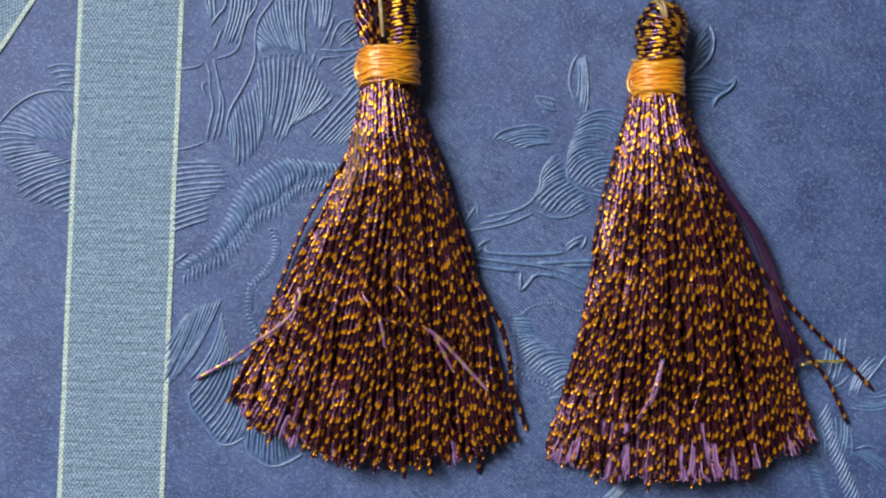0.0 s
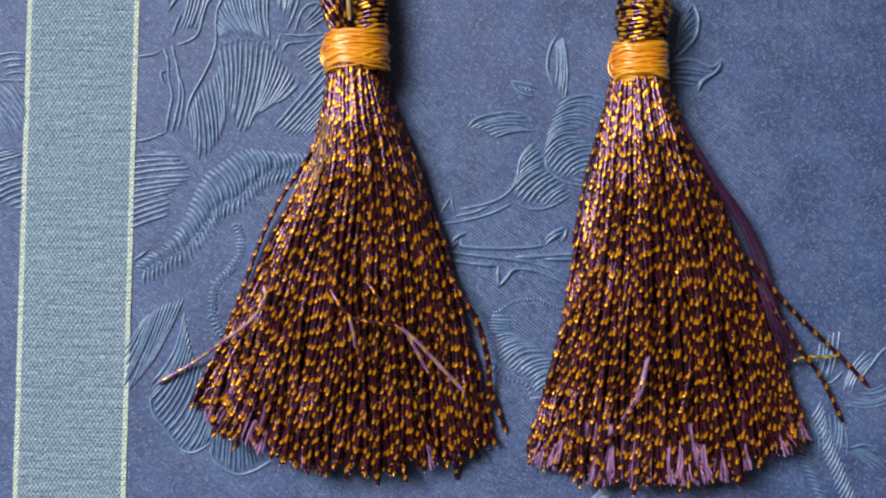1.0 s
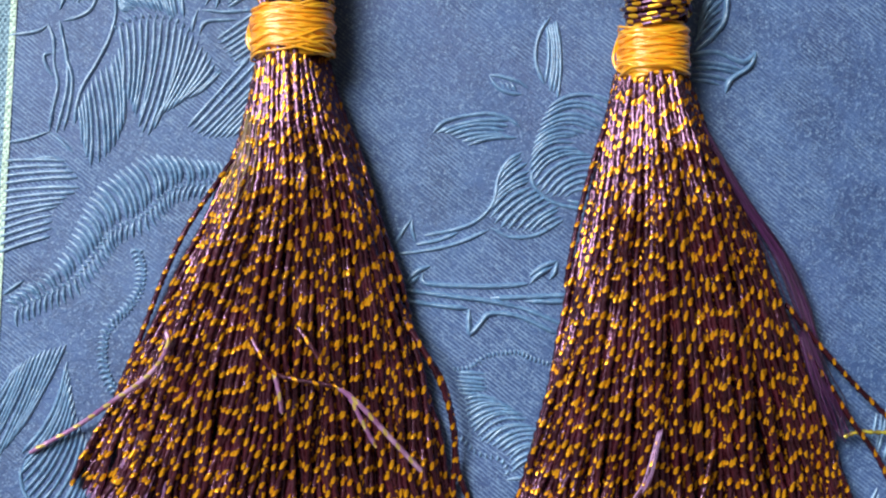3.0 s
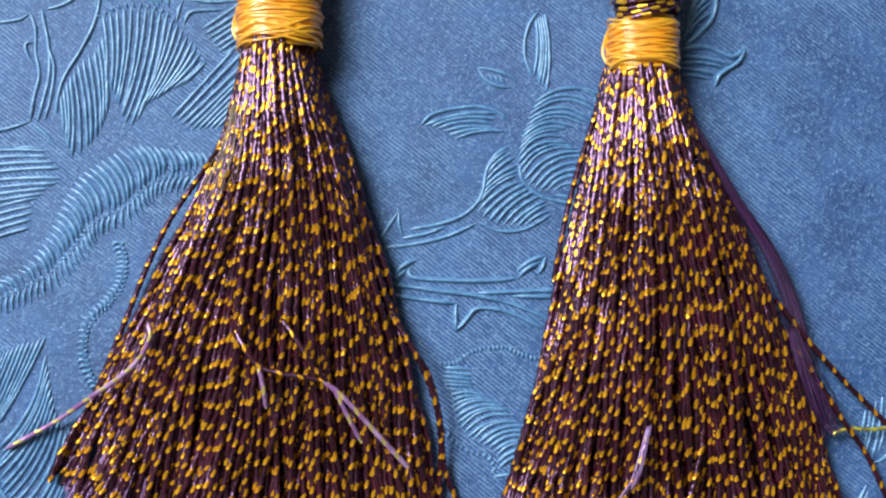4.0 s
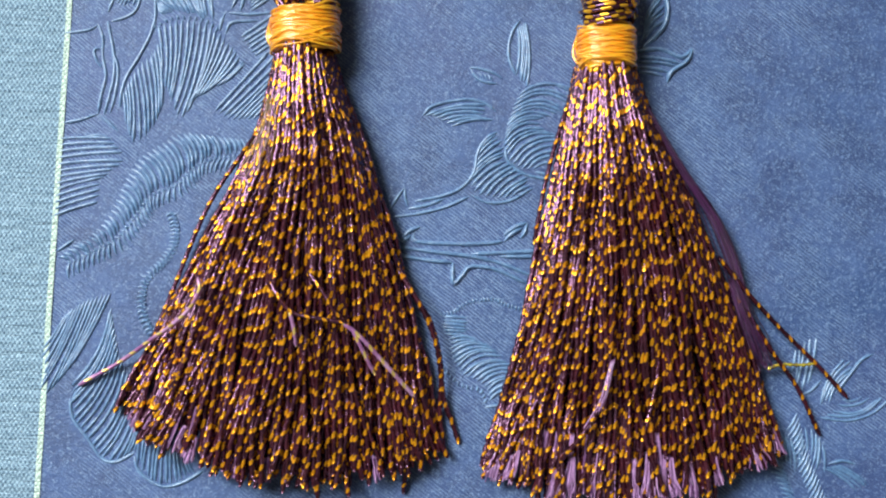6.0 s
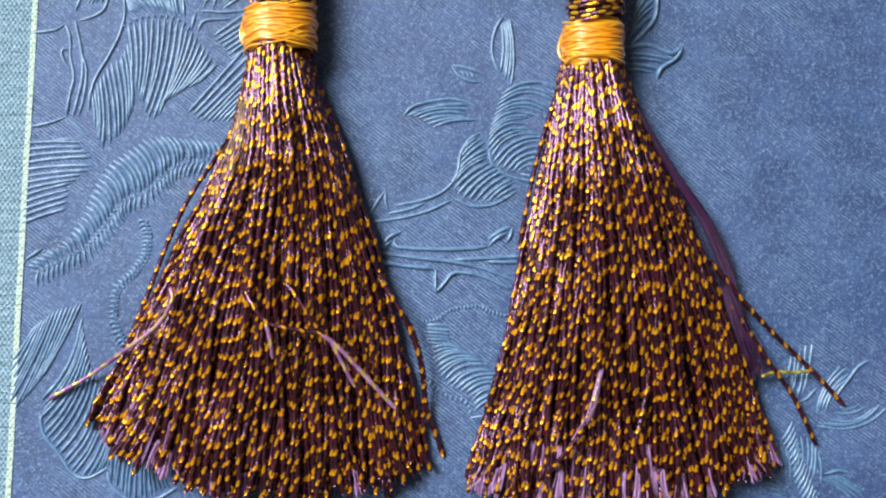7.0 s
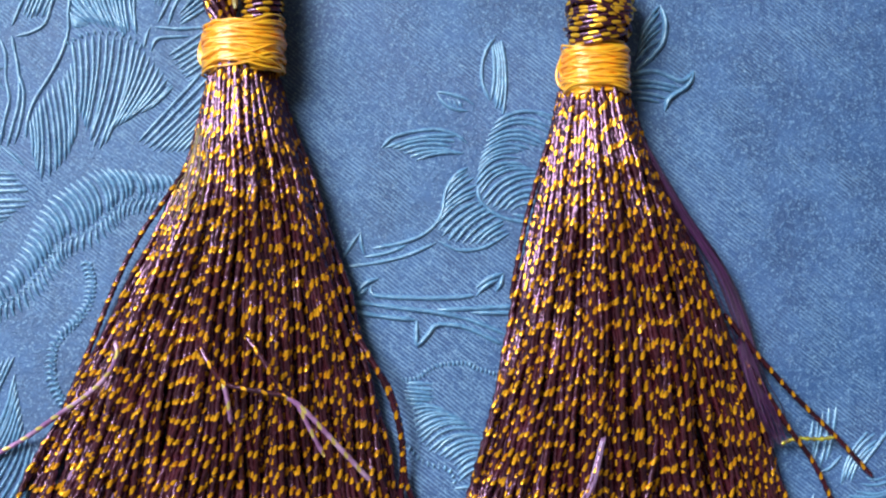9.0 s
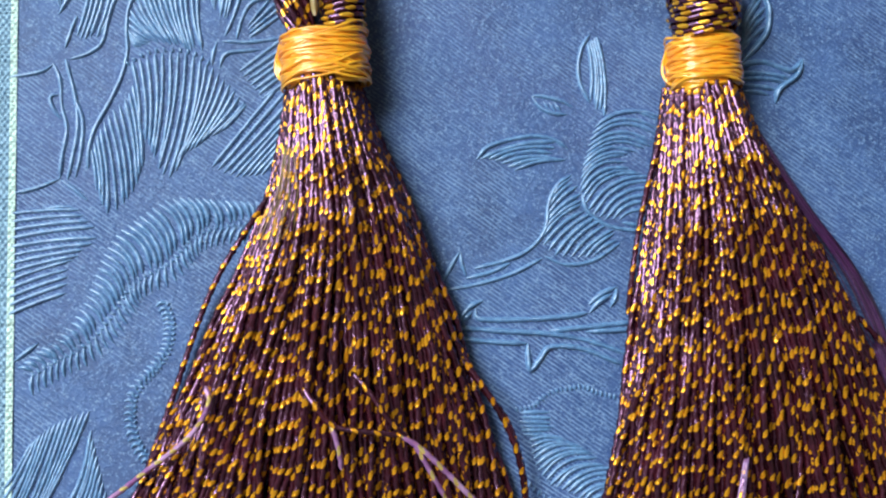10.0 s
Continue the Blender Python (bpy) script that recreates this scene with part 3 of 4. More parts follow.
emboss("embossed_leaf",
       beads([(1.27, -1.30), (1.49, -1.27), (1.74, -1.11), (2.14, -1.06), (2.38, -1.15), (2.60, -1.22)], 24),
       hatch([(1.33, -1.35), (1.29, -1.50), (1.34, -1.64)], [(1.69, -1.38), (1.72, -1.50), (1.69, -1.65)], 6),
       hatch([(1.41, -1.73), (1.47, -2.05), (1.64, -2.31), (1.99, -2.50), (2.09, -2.76)], [(1.90, -1.78), (2.19, -1.91), (2.37, -2.10), (2.53, -2.32), (2.53, -2.56)], 17, 0.14),
       beads([(1.32, -2.24), (1.59, -2.49), (1.93, -2.59), (2.02, -2.78)], 12), ridge([(2.02, -2.87), (2.25, -2.84), (2.43, -2.88)]))
emboss("embossed_leaf",
       hatch([(7.66, -2.83), (7.72, -2.76), (7.81, -2.78)], [(8.09, -2.08), (8.18, -2.11), (8.19, -2.24)], 4, 0.1, 0.03, 0.017), ridge([(7.94, -2.60), (8.17, -2.31), (8.38, -2.06), (8.57, -1.97)]),
       hatch([(8.03, -2.73), (7.92, -2.83), (7.86, -2.94), (7.65, -3.03)], [(8.36, -2.69), (8.50, -2.71), (8.61, -2.73), (8.85, -2.68)], 5, -0.14, 0.03, 0.017),
       hatch([(7.27, -1.91), (7.48, -1.73), (7.62, -1.71)], [(7.17, -2.28), (7.32, -2.59), (7.47, -2.50)], 5, 0.03, 0.03, 0.017), ridge([(7.36, -2.65), (7.50, -2.59), (7.62, -2.47), (7.69, -2.40)]),
       hatch([(6.97, -3.25), (7.18, -3.38), (7.39, -3.19), (7.55, -3.26), (7.68, -3.48)], [(7.08, -3.75), (7.22, -3.95), (7.42, -3.60), (7.55, -3.87), (7.70, -3.96)], 10, 0.05, 0.03, 0.017), ridge([(7.77, -3.80), (7.99, -3.75), (8.23, -3.80)]),
       ticks([(7.08, -3.25), (7.22, -3.75), (7.40, -4.25), (7.62, -4.85), (7.80, -5.4)], 26, 0.26, -0.9), ticks([(6.96, -3.55), (7.10, -4.05), (7.28, -4.55), (7.50, -5.1)], 20, -0.20, 0.9),
       hatch([(7.68, -3.86), (7.94, -3.82)], [(8.25, -4.24), (8.44, -4.13)], 5, 0.05, 0.03, 0.017))
emboss("embossed_leaf",
       ridge([(4.74, 3.28), (4.98, 3.50), (5.15, 3.73), (5.18, 4.04), (5.11, 4.28)], 0.048, 0.044), hatch([(4.72, 3.41), (4.76, 3.54), (4.79, 3.76)], [(5.11, 3.78), (5.13, 4.02), (5.09, 4.26)], 5, 0.06, 0.042, 0.04),
       ridge([(4.65, 3.22), (5.04, 3.26), (5.42, 3.12), (5.60, 3.27)], 0.048, 0.044), ridge([(5.60, 3.25), (5.49, 3.04), (5.23, 2.86), (5.16, 2.67)], 0.048, 0.044), hatch([(4.67, 3.11), (4.67, 2.85)], [(5.40, 3.01), (5.10, 2.80)], 4, 0.05, 0.042, 0.04),
       hatch([(3.43, -4.40), (3.51, -4.55)], [(3.00, -4.78), (3.19, -4.85)], 5))


# ---- ribbons ----
def band_sheet(a, b, width, wide_from, wide_to, lift, rows=260, cols=9):
    """A long thin strip between two ends, with gentle waves; spans part of the ribbon's width."""
    a, b = np.array(a, float), np.array(b, float)
    d = (b - a) / np.linalg.norm(b - a)
    n = np.array([-d[1], d[0]])
    length = np.linalg.norm(b - a)
    s, w = np.meshgrid(np.linspace(0, length, rows), np.linspace(wide_from, wide_to, cols), indexing="ij")
    z = lift + 0.004 * np.sin(s * 2.3 + w * 0.6) + 0.003 * np.sin(s * 7.1 + w * 2.0 + 1.0) + 0.004 * (1 + np.sin(s * 0.8))
    xy = a[None, None] + d * s[:, :, None] + n * (w * width)[:, :, None]
    top = np.concatenate([xy, z[:, :, None]], 2).reshape(-1, 3)
    low = top - [0, 0, 0.006]
    i, j = np.meshgrid(np.arange(rows - 1), np.arange(cols - 1), indexing="ij")
    q = np.stack([i * cols + j, i * cols + j + 1, (i + 1) * cols + j + 1, (i + 1) * cols + j], -1).reshape(-1, 4)
    k = rows * cols
    su, wu = (s * 10).ravel(), (w * width * 10).ravel()
    uvv = np.stack([wu, su], 1)
    rims = [np.arange(rows) * cols, np.arange(rows) * cols + cols - 1]
    pts, faces = [top, low], q.tolist() + [f[::-1] for f in (q + k).tolist()]
    uvs, base = [uvv, uvv], 2 * k
    for line in rims:
        pts += [top[line], low[line]]
        uvs += [uvv[line], uvv[line]]
        faces += [[base + r, base + r + 1, base + rows + r + 1, base + rows + r] for r in range(rows - 1)]
        base += 2 * rows
    both = np.vstack(uvs)
    return np.vstack(pts), faces, both[np.concatenate([np.array(f) for f in faces])]


def ribbon(a, b, width, lift, label):
    mid = (np.array(a) + np.array(b)) / 2
    ob = root("ribbon", mid[0], mid[1], 0.0, label, "ribbon", "organza ribbons")
    edge = 0.043
    part("sheer_weave", band_sheet(a, b, width, -0.5 + edge, 0.5 - edge, lift), ORGANZA, ob, "sheer pale blue-green woven organza")
    part("selvedge", band_sheet(a, b, width, -0.5, -0.5 + edge, lift, cols=4), SELVEDGE, ob, "thick pale cream woven edge")
    part("selvedge", band_sheet(a, b, width, 0.5 - edge, 0.5, lift, cols=4), SELVEDGE, ob, "thick pale cream woven edge")
    return ob


R0, R1 = np.array((-6.13, 4.90)), np.array((-6.48, -4.81))
RW = 2.10
ribbon(R0 + (R0 - R1) * 0.55, R1 + (R1 - R0) * 0.55, RW, 0.014, "pale blue-green sheer organza ribbon laid straight across the notebook")
E0, E1 = np.array((-8.03, 4.93)), np.array((-8.75, 3.86))
ed = (E1 - E0) / np.linalg.norm(E1 - E0)
off = np.array([ed[1], -ed[0]]) * RW / 2
ribbon(E0 + off - ed * 5, E0 + off + ed * 7, RW, 0.026, "second sheer organza ribbon lying askew across the notebook")


# ---- tassels ----
def lerp_edge(edge, s):
    e = smooth_path(edge, 60)
    k = np.clip(s, 0, 1.05) * 59
    i = np.minimum(k.astype(int), 58)
    return e[i] + (e[i + 1] - e[i]) * (k - i)[:, None]


def skirt(left, right, sag, rise, layers, thing):
    """The hanging threads: each runs from the neck to the cut hem between the two outer edges, drawn together in uneven locks."""
    locks = [(m, rng.uniform(0, 6.3), rng.uniform(-2.2, 2.2), rng.uniform(0.8, 1.2)) for m in (4, 7, 11, 17, 26)]

    def lock(f, s, slope):
        out = 0
        for m, at, drift, size in locks:
            ph = 2 * math.pi * m * f + at + drift * s + 0.8 * np.sin(5 * s + at * 3)
            out = out + size * (np.sin(ph) / m if slope else np.cos(ph))
        return out

    for share, count in layers:
        for i in range(count):
            f = (i + rng.uniform(0.1, 0.9)) / count
            a0 = 2 * f - 1
            stray = rng.random() < 0.18
            a1 = np.clip(a0 + rng.normal(0, 0.19 if stray else 0.06), -1, 1)
            n = int(rng.integers(128, 140))
            end = 1.0 + 0.006 * lock(f, 1.0, False) + rng.normal(0, 0.014) - (rng.uniform(0.02, 0.07) if rng.random() < 0.10 else 0)
            s = np.linspace(-0.03, end, n)
            grip = np.clip(s * 2.2, 0, 1)
            a = a0 + (a1 - a0) * s - 0.085 * lock(f, s, True) * grip + 0.048 * np.sin(s * rng.uniform(4, 12) + rng.uniform(0, 6)) * s
            g = (np.clip(a, -1, 1) + 1) / 2
            xy = lerp_edge(left, s) * (1 - g)[:, None] + lerp_edge(right, s) * g[:, None]
            xy[:, 1] -= sag * (1 - np.clip(a, -1, 1) ** 2) * np.clip(s, 0, 2) ** 1.3
            xy[:, 0] += np.cumsum(rng.normal(0, 0.0034, n)) + 0.016 * grip * np.sin(s * rng.uniform(14, 34) + rng.uniform(0, 6))
            h = np.interp(s, [0, 0.075, 0.16, 0.28, 0.6, 0.8, 1.0], rise)
            dome = np.sqrt(np.maximum(0.02, 1 - np.abs(np.clip(a, -1, 1)) ** 2.4))
            deep = share + rng.normal(0, 0.05)
            z = 0.055 + h * dome * (deep + 0.035 * lock(f, s, False) * grip) + 0.02 * np.sin(s * rng.uniform(6, 14) + rng.uniform(0, 6)) + 0.022 * grip * np.sin(s * rng.uniform(16, 36) + rng.uniform(0, 6)) + (0.05 if stray and share > 0.95 else 0)
            path = np.column_stack([xy, np.maximum(z, 0.05)])
            part("thread", tube(path, 0.041 * rng.uniform(0.88, 1.14), 8, 0.26, 0.285, rng.uniform(0, 60), twist=rng.uniform(0.73, 1.03)), THREAD, thing)


def winding(cx, cy, wide, high, lean, radius, z0):
    th = np.linspace(0, 2 * math.pi, 49)
    c, s = np.cos(th), np.sin(th)
    x = cx + wide * np.sign(c) * np.abs(c) ** 0.85
    z = z0 + high * np.sign(s) * np.abs(s) ** 0.9
    y = cy + lean * c + 0.022 * np.sin(2 * th + rng.uniform(0, 6)) + 0.012 * np.sin(5 * th + rng.uniform(0, 6))
    radius = radius * (1 + 0.25 * np.sin(3 * th + rng.uniform(0, 6)) + 0.15 * np.sin(8 * th + rng.uniform(0, 6)))
    return tube(np.column_stack([x, y, z]), radius, 7, 0.0, 0.2, rng.uniform(0, 40), up=(0, 1, 0), taper=False)


def binding(cx, cy, wide, tall, high, turn, thing, knot):
    """Silk wound round the neck: each turn is a ring of floss, some crossing."""
    rows = 30
    ring = np.linspace(0, 2 * math.pi, 40, endpoint=False)
    rows_y = np.linspace(-1, 1, 13)
    c, d = np.cos(ring), np.sin(ring)
    core = [(cx + (wide * (1 - 0.14 * abs(f) ** 3) - 0.003) * math.copysign(abs(p) ** 0.85, p), cy + f * (tall / 2 - 0.03) + turn * p, high + 0.03 + (high - 0.003) * (1 - 0.14 * abs(f) ** 3) * math.copysign(abs(q) ** 0.9, q)) for f in rows_y for p, q in zip(c, d)]
    skin = [[k * 40 + j, k * 40 + (j + 1) % 40, (k + 1) * 40 + (j + 1) % 40, (k + 1) * 40 + j] for k in range(12) for j in range(40)]
    wrap = [(u * 8, v / 12) for k in range(12) for j in range(40) for u, v in ((j, k), (j + 1, k), (j + 1, k + 1), (j, k + 1))]
    part("inner_winding", (core, skin, wrap), ORANGE, thing)
    for k in range(rows):
        f = k / (rows - 1) * 2 - 1
        swell = 1 - 0.14 * abs(f) ** 3
        y = cy + f * (tall / 2 - 0.04)
        part("winding", winding(cx, y, wide * swell * rng.uniform(0.985, 1.015), high * swell, turn + rng.normal(0, 0.022), 0.023 * rng.uniform(0.8, 1.2), high + 0.03), ORANGE, thing)
    for k in range(22):
        f = rng.uniform(-0.78, 0.78)
        part("winding", winding(cx + rng.normal(0, 0.01), cy + f * tall / 2, wide * rng.uniform(1.01, 1.05), high * rng.uniform(1.02, 1.07), turn + rng.normal(0, 0.10), 0.019 * rng.uniform(0.7, 1.5), high + 0.03), ORANGE, thing)
    for k in range(knot):
        g = rng.uniform(-0.07, 0.07)
        pts = [(cx - wide * 0.90, cy + tall * 0.34 + g, high * 1.4), (cx - wide * 1.07, cy + tall * 0.2, high * 1.1), (cx - wide * 1.06 + g, cy - tall * 0.12, high), (cx - wide * 0.98, cy - tall * 0.36, high * 1.2), (cx - wide * 0.6, cy - tall * 0.36, high * 1.9)]
        part("winding_end", tube(smooth_path(pts, 26), 0.024, 7, 0.0, 0.2, rng.uniform(0, 9)), ORANGE, thing)


def coil(points, radius, gap, slant, thing, name, thick=0.037, turns_dir=1):
    """Thread wound round and round a core that follows the points."""
    core = smooth_path(points, 200)
    length = np.linalg.norm(np.diff(core, axis=0), axis=1).sum()
    turns = length / gap
    n = int(turns * 22)
    s = np.linspace(0, 1, n)
    c = np.stack([np.interp(s * 199, np.arange(200), core[:, k]) for k in range(3)], 1)
    t = np.gradient(c, axis=0)
    t /= np.linalg.norm(t, axis=1)[:, None]
    side = np.cross(t, [0, 0, 1.0])
    side /= np.linalg.norm(side, axis=1)[:, None]
    up = np.cross(side, t)
    ph = 2 * math.pi * turns * s * turns_dir
    r = np.interp(s, np.linspace(0, 1, len(radius)), radius) * (1 + 0.05 * np.sin(ph * 0.37) + 0.03 * np.sin(ph * 0.83 + 1))
    path = c + side * (r * np.cos(ph))[:, None] + up * (r * np.sin(ph))[:, None] + t * (slant * np.cos(ph + 0.6))[:, None]
    part(name, tube(path, thick, 7, 0.16, 0.285, rng.uniform(0, 9), outward=side * np.cos(ph)[:, None] + up * np.sin(ph)[:, None]), WOUND, thing)


def wisp(a, b, c, count, spread, material, thing, name, radius=0.008, lift=0.0):
    """A thin bunch of loose fibres along a curve, each end spread apart."""
    out = []
    for k in range(count):
        o = rng.normal(0, 1, 3)
        w = [np.array(p, float) + np.array([o[0], o[1] * 0.7, abs(o[2]) * 0.6]) * sp for p, sp in zip((a, b, c), spread)]
        for p in w:
            p[2] = max(p[2] + lift, 0.02)
        w.insert(2, (w[1] + w[2]) / 2 + rng.normal(0, 0.4, 3) * spread[1])
        out.append(tube(smooth_path(w, 22), radius, 4, 0.0, 0.2, rng.uniform(0, 9)))
    tagged(part(name, joined(out), material, thing), kind="stuff")


def hem_floss(left, right, sag, places, thing, high, sheen_from=None):
    """Cut ends that have come untwisted into small brushes of lilac floss; each place is a share of the hem and a size.
    The long thin ones imitate lilac sheen on the hem threads.
    """
    for g, size in places:
        at = []
        for s in ((1.0 - 0.085 * size) if sheen_from is None else sheen_from, 1.0 - 0.03 * size, 1.0 + rng.uniform(0.0, 0.022)):
            p = lerp_edge(left, np.array([s]))[0] * (1 - g) + lerp_edge(right, np.array([s]))[0] * g
            p[1] -= sag * (1 - (2 * g - 1) ** 2) * s ** 1.3
            at.append((p[0] + rng.normal(0, 0.015), p[1], 0.05 + high * math.sqrt(max(0.05, 1 - abs(2 * g - 1) ** 2.4)) * (0.96 if s < 0.98 else 0.92)))
        full = 1.0 if sheen_from is None else 0.3
        wisp(*at, int(26 * size * full), (0.02, 0.05 * size * full, 0.08 * size * full), TUFT, thing, "frayed_end", 0.0125)


TASSEL = "dark purple and gold tassel bound with orange silk"

# the fuller tassel, with two cords above its binding
one = root("tassel", -1.09, 3.18, 0.0, TASSEL + ", two cords", "tassel", "pair of tassels")
L1 = [(-1.52, 3.21), (-1.68, 2.35), (-1.97, 1.39), (-2.66, 0.00), (-3.43, -1.62), (-4.10, -2.90)]
R1e = [(-0.61, 3.20), (-0.35, 2.34), (0.03, 1.38), (0.47, -0.01), (0.88, -1.73), (1.30, -3.50)]
skirt(L1, R1e, 0.80, [0.69, 0.80, 0.86, 0.87, 0.66, 0.52, 0.49], ((0.3, 38), (0.6, 54), (0.78, 62), (0.9, 66), (1.0, 68)), one)
binding(-1.015, 3.43, 0.555, 0.76, 0.42, 0.03, one, 9)
coil([(-0.76, 3.74, 0.50), (-0.74, 4.05, 0.52), (-0.76, 4.35, 0.50), (-0.80, 4.80, 0.45), (-0.85, 5.42, 0.40), (-0.90, 6.28, 0.30)], [0.26, 0.28, 0.29, 0.26, 0.22, 0.2], 0.072, 0.07, one, "wound_cord")
for k in range(15):
    p = [(-1.28, 3.76, 0.50), (-1.36, 4.12, 0.48), (-1.42, 4.50, 0.45), (-1.41, 4.95, 0.42), (-1.36, 5.5, 0.36), (-1.23, 6.29, 0.30)]
    out = (0.15, 0.22, 0.23, 0.20, 0.17, 0.14) if k % 3 else (0.05, 0.09, 0.10, 0.09, 0.07, 0.05)
    tw = [np.array(q) + o * np.array([math.cos(k * 0.63 + i * 0.8), 0, math.sin(k * 0.63 + i * 0.8)]) for i, (q, o) in enumerate(zip(p, out))]
    part("cord_thread", strand(tw), THREAD, one)
part("hanging_loop", tube(smooth_path([(-1.10, 3.95, 0.72), (-1.12, 4.35, 0.76), (-1.16, 4.8, 0.70), (-1.14, 5.5, 0.55), (-1.05, 6.3, 0.40)], 30), 0.045, 7), OLIVE, one, "thin tan hanging loop")
part("loose_thread", strand([(-2.71, -0.73, 0.62), (-2.67, -0.94, 0.66), (-2.84, -1.24, 0.60), (-3.11, -1.48, 0.50), (-3.51, -1.74, 0.34), (-4.08, -2.12, 0.16), (-4.53, -2.37, 0.10), (-4.80, -2.52, 0.06)], 0.035), THREAD_PALE, one, "stray lilac and gold thread")
part("loose_thread", strand([(-0.30, -1.47, 0.98), (-0.05, -1.66, 0.98), (0.20, -1.92, 0.95), (0.50, -2.26, 0.87), (0.84, -2.64, 0.74)], 0.036), THREAD_PALE, one, "stray lilac and gold thread")
part("loose_thread", strand([(-0.16, -1.54, 0.98), (-0.03, -1.80, 0.97), (0.10, -2.06, 0.92), (0.22, -2.30, 0.84)], 0.033), THREAD_PALE, one, "stray lilac and gold thread")
part("loose_thread", strand([(-1.47, -0.82, 0.92), (-1.33, -1.05, 1.0), (-1.12, -1.30, 1.01), (-0.72, -1.40, 1.01), (-0.30, -1.47, 0.98)], 0.036), THREAD, one)
part("loose_thread", strand([(-0.86, -0.66, 0.92), (-0.62, -0.98, 1.0), (-0.44, -1.27, 1.01), (-0.20, -1.52, 0.98)], 0.034), THREAD, one)
part("loose_thread", strand([(-1.16, -1.24, 0.99), (-1.10, -1.45, 1.0), (-1.06, -1.66, 0.97), (-1.05, -1.85, 0.88)], 0.034), THREAD_PALE, one)
part("loose_thread", strand([(0.49, -0.33, 0.30), (0.77, -0.92, 0.34), (1.09, -1.42, 0.34), (1.26, -2.04, 0.26), (1.32, -2.69, 0.16), (1.47, -3.13, 0.07), (1.58, -3.48, 0.05)], 0.042), THREAD, one)
part("loose_thread", strand([(0.45, -0.44, 0.30), (0.88, -1.08, 0.38), (1.17, -1.72, 0.34), (1.28, -2.37, 0.22), (1.26, -3.02, 0.12), (1.34, -3.62, 0.05)], 0.042), THREAD, one)
part("loose_thread", strand([(-1.72, 1.81, 0.50), (-2.14, 1.27, 0.30), (-2.52, 0.74, 0.20), (-2.84, 0.11, 0.14), (-3.22, -0.86, 0.10), (-3.62, -1.85, 0.07), (-3.99, -2.72, 0.06)], 0.040), THREAD, one)
part("loose_thread", strand([(0.68, -3.53, 0.30), (0.70, -3.86, 0.20), (0.65, -4.30, 0.06)], 0.040), THREAD, one)
wisp((-1.50, 2.23, 0.92), (-1.54, 1.60, 0.95), (-1.71, 1.03, 0.90), 14, (0.02, 0.06, 0.11), OLIVE, one, "frayed_wisp", 0.0045)
hem_floss(L1, R1e, 0.80, [(0.06, 0.6), (0.14, 0.7), (0.19, 0.6), (0.24, 0.5), (0.38, 0.6), (0.47, 0.5), (0.62, 0.4), (0.8, 0.4)], one, 0.50)

# the narrower tassel, with a wound head and a floss wisp down one side
two = root("tassel", 4.13, 2.86, 0.0, TASSEL + ", floss wisp", "tassel", "pair of tassels")
L2 = [(3.57, 2.88), (3.40, 2.10), (3.22, 1.15), (2.93, -0.12), (2.52, -1.94), (2.00, -3.87)]
R2e = [(4.54, 2.87), (4.78, 2.09), (5.22, 1.14), (5.84, -0.13), (6.47, -1.83), (7.04, -3.46)]
skirt(L2, R2e, 0.55, [0.62, 0.75, 0.82, 0.84, 0.68, 0.54, 0.53], ((0.3, 36), (0.6, 52), (0.78, 60), (0.9, 64), (1.0, 66)), two)
binding(4.05, 3.16, 0.47, 0.78, 0.40, 0.02, two, 4)
coil([(4.09, 3.62, 0.50), (4.10, 3.84, 0.52), (4.14, 4.08, 0.52), (4.20, 4.28, 0.50), (4.23, 4.44, 0.48), (4.24, 4.53, 0.46)], [0.38, 0.45, 0.44, 0.40, 0.30, 0.08], 0.060, 0.16, two, "wound_head")
coil([(4.06, 3.64, 0.50), (4.08, 3.86, 0.52), (4.15, 4.12, 0.52), (4.21, 4.34, 0.50), (4.23, 4.46, 0.48)], [0.42, 0.47, 0.45, 0.38, 0.16], 0.15, -0.16, two, "wound_head", turns_dir=-1)
part("hanging_loop", tube(smooth_path([(4.12, 4.12, 0.92), (4.05, 4.36, 0.94), (3.96, 4.60, 0.80), (3.92, 5.0, 0.55), (4.02, 5.9, 0.25)], 34), 0.04, 7), OLIVE, two, "thin tan hanging loop")
part("hanging_loop", tube(smooth_path([(4.14, 4.20, 0.94), (4.10, 4.44, 0.92), (4.05, 4.66, 0.76), (4.08, 5.1, 0.5), (4.22, 5.9, 0.22)], 34), 0.04, 7), OLIVE, two, "thin tan hanging loop")
part("loose_thread", strand([(3.39, 2.19, 0.40), (3.21, 1.59, 0.28), (3.05, 0.96, 0.18), (2.92, 0.31, 0.12), (2.85, -0.14, 0.06)], 0.038), THREAD, two)
part("loose_thread", strand([(5.90, -0.34, 0.30), (6.39, -0.95, 0.30), (6.91, -1.51, 0.24), (7.58, -2.15, 0.14), (8.10, -2.70, 0.06)], 0.038), THREAD, two)
part("loose_thread", strand([(6.00, -0.76, 0.30), (6.45, -1.40, 0.30), (6.83, -1.99, 0.26), (7.23, -2.53, 0.16), (7.62, -3.32, 0.05)], 0.038), THREAD, two)
part("loose_thread", tube(smooth_path([(6.72, -2.21, 0.22), (6.95, -2.14, 0.22), (7.27, -2.15, 0.20), (7.51, -2.13, 0.17)], 60), 0.029, 8, 0.3, 0.2), YELLOW, two, "short bright yellow metallic thread")
floss = []
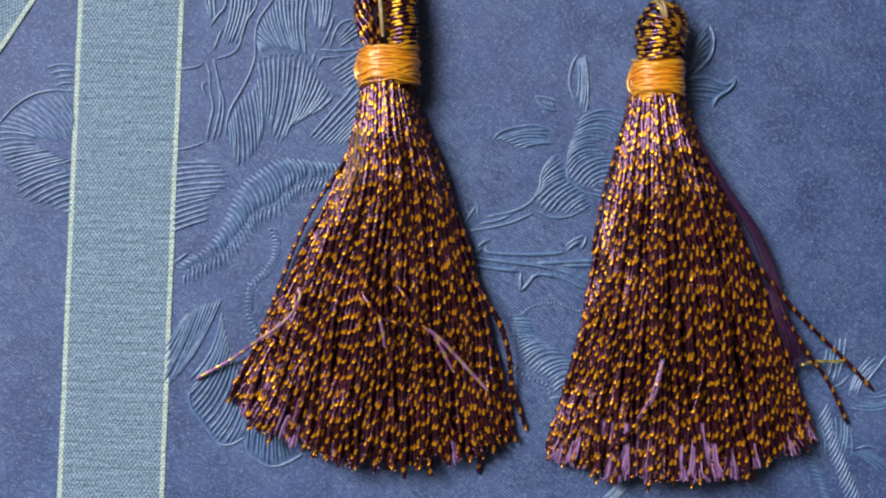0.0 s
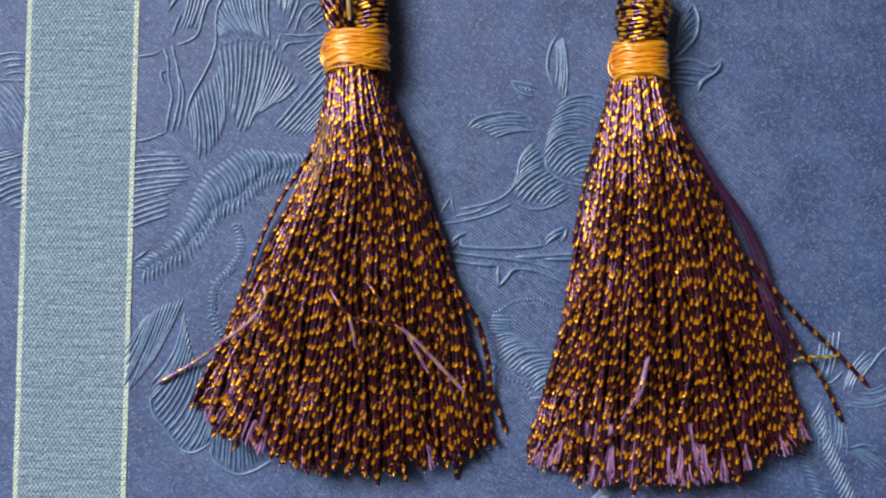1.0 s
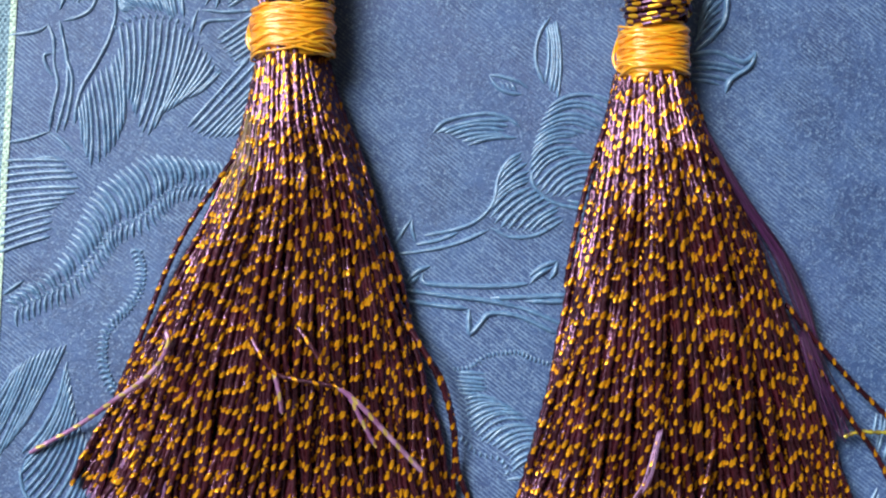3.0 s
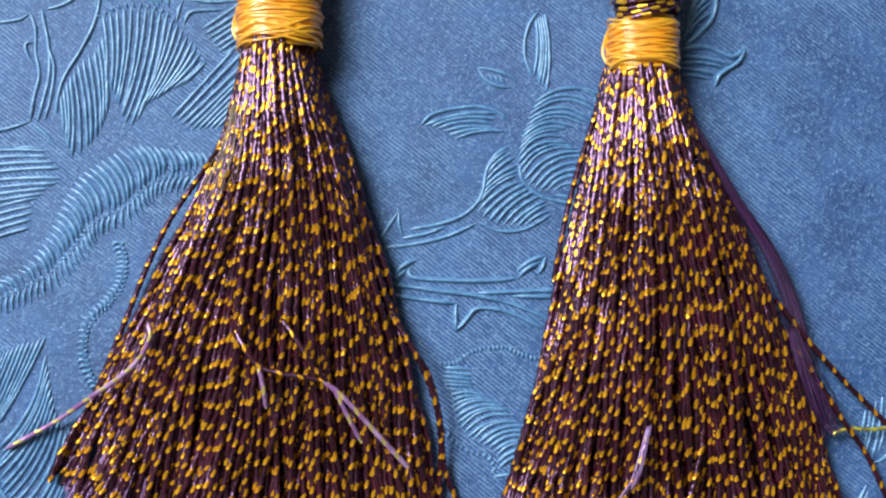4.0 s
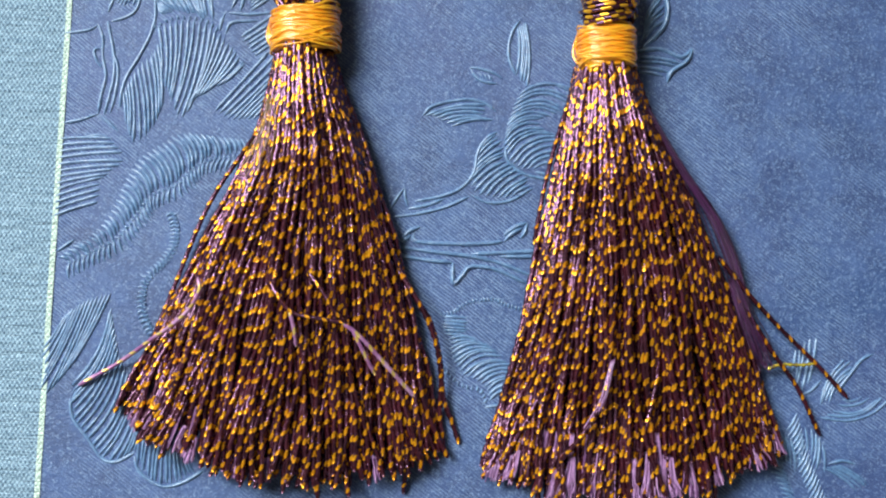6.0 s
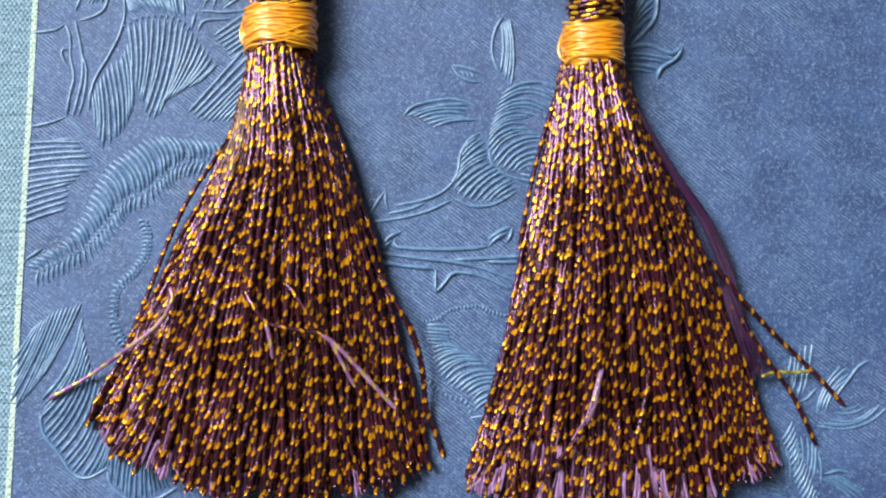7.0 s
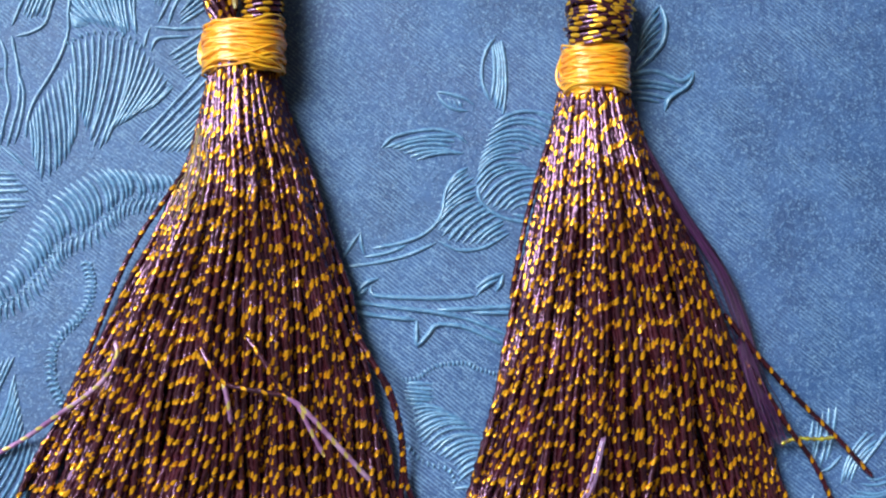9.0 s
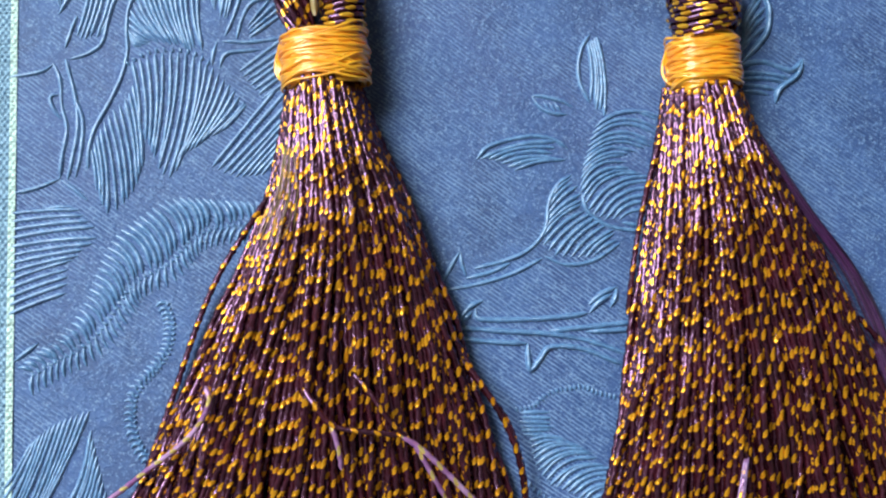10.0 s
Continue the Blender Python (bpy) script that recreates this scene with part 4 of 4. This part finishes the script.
for k in range(46):
    f = 0.55 + 0.45 * (k / 45) ** 0.6 if k % 6 else k / 45
    o = rng.normal(0, 0.022, 2)
    outer = [np.array(q) for q in ((4.64, 2.19, 0.50), (5.35, 1.08, 0.36), (5.93, 0.33, 0.24), (6.24, -0.35, 0.20), (6.40, -0.98, 0.20), (6.44, -1.50, 0.20))]
    inner = [np.array(q) for q in ((4.64, 2.19, 0.50), (5.22, 1.05, 0.36), (5.52, 0.35, 0.30), (5.78, -0.35, 0.28), (6.05, -1.00, 0.26), (6.30, -1.60, 0.24))]
    pts = [p * f + q * (1 - f) + np.array([o[0], o[1], 0.02 + 0.02 * rng.random()]) for p, q in zip(outer, inner)]
    floss.append(tube(smooth_path(pts[:5 + (k % 3 > 0)], 34), 0.008, 4, 0.0, 0.2, rng.uniform(0, 9)))
wisp((6.12, -0.70, 0.30), (6.36, -1.45, 0.28), (6.66, -2.15, 0.22), 44, (0.05, 0.09, 0.10), FLOSS, two, "frayed_wisp", 0.0075)
tagged(part("floss_wisp", joined(floss), FLOSS, two, "smooth dark purple floss without gold"), kind="stuff")
hem_floss(L2, R2e, 0.55, [(0.025, 0.9), (0.07, 0.6), (0.22, 0.6), (0.27, 0.9), (0.36, 1.1), (0.48, 0.9), (0.53, 1.2), (0.585, 0.9), (0.61, 0.8), (0.66, 0.9), (0.75, 0.6), (0.89, 0.9), (0.96, 0.7)], two, 0.55)
wisp((4.04, -2.06, 0.80), (3.86, -2.70, 0.84), (3.62, -3.15, 0.74), 9, (0.015, 0.03, 0.04), TUFT, two, "frayed_wisp", 0.010, 0.03)
part("loose_thread", strand([(4.05, -2.05, 0.80), (3.90, -2.58, 0.86), (3.68, -3.06, 0.82), (3.41, -3.44, 0.72), (3.20, -3.70, 0.58)], 0.042), THREAD, two)
# long thin lilac strands laid among the hem threads to imitate their sheen
hem_floss(L2, R2e, 0.55, [(0.04, 0.9), (0.09, 0.8), (0.13, 0.9), (0.17, 0.8), (0.21, 0.9), (0.26, 0.8), (0.31, 0.9), (0.41, 0.8), (0.57, 0.8), (0.70, 0.8)], two, 0.56, 0.87)
hem_floss(L1, R1e, 0.80, [(0.04, 0.8), (0.09, 0.8), (0.12, 0.9), (0.17, 0.8), (0.22, 0.8)], one, 0.51, 0.89)
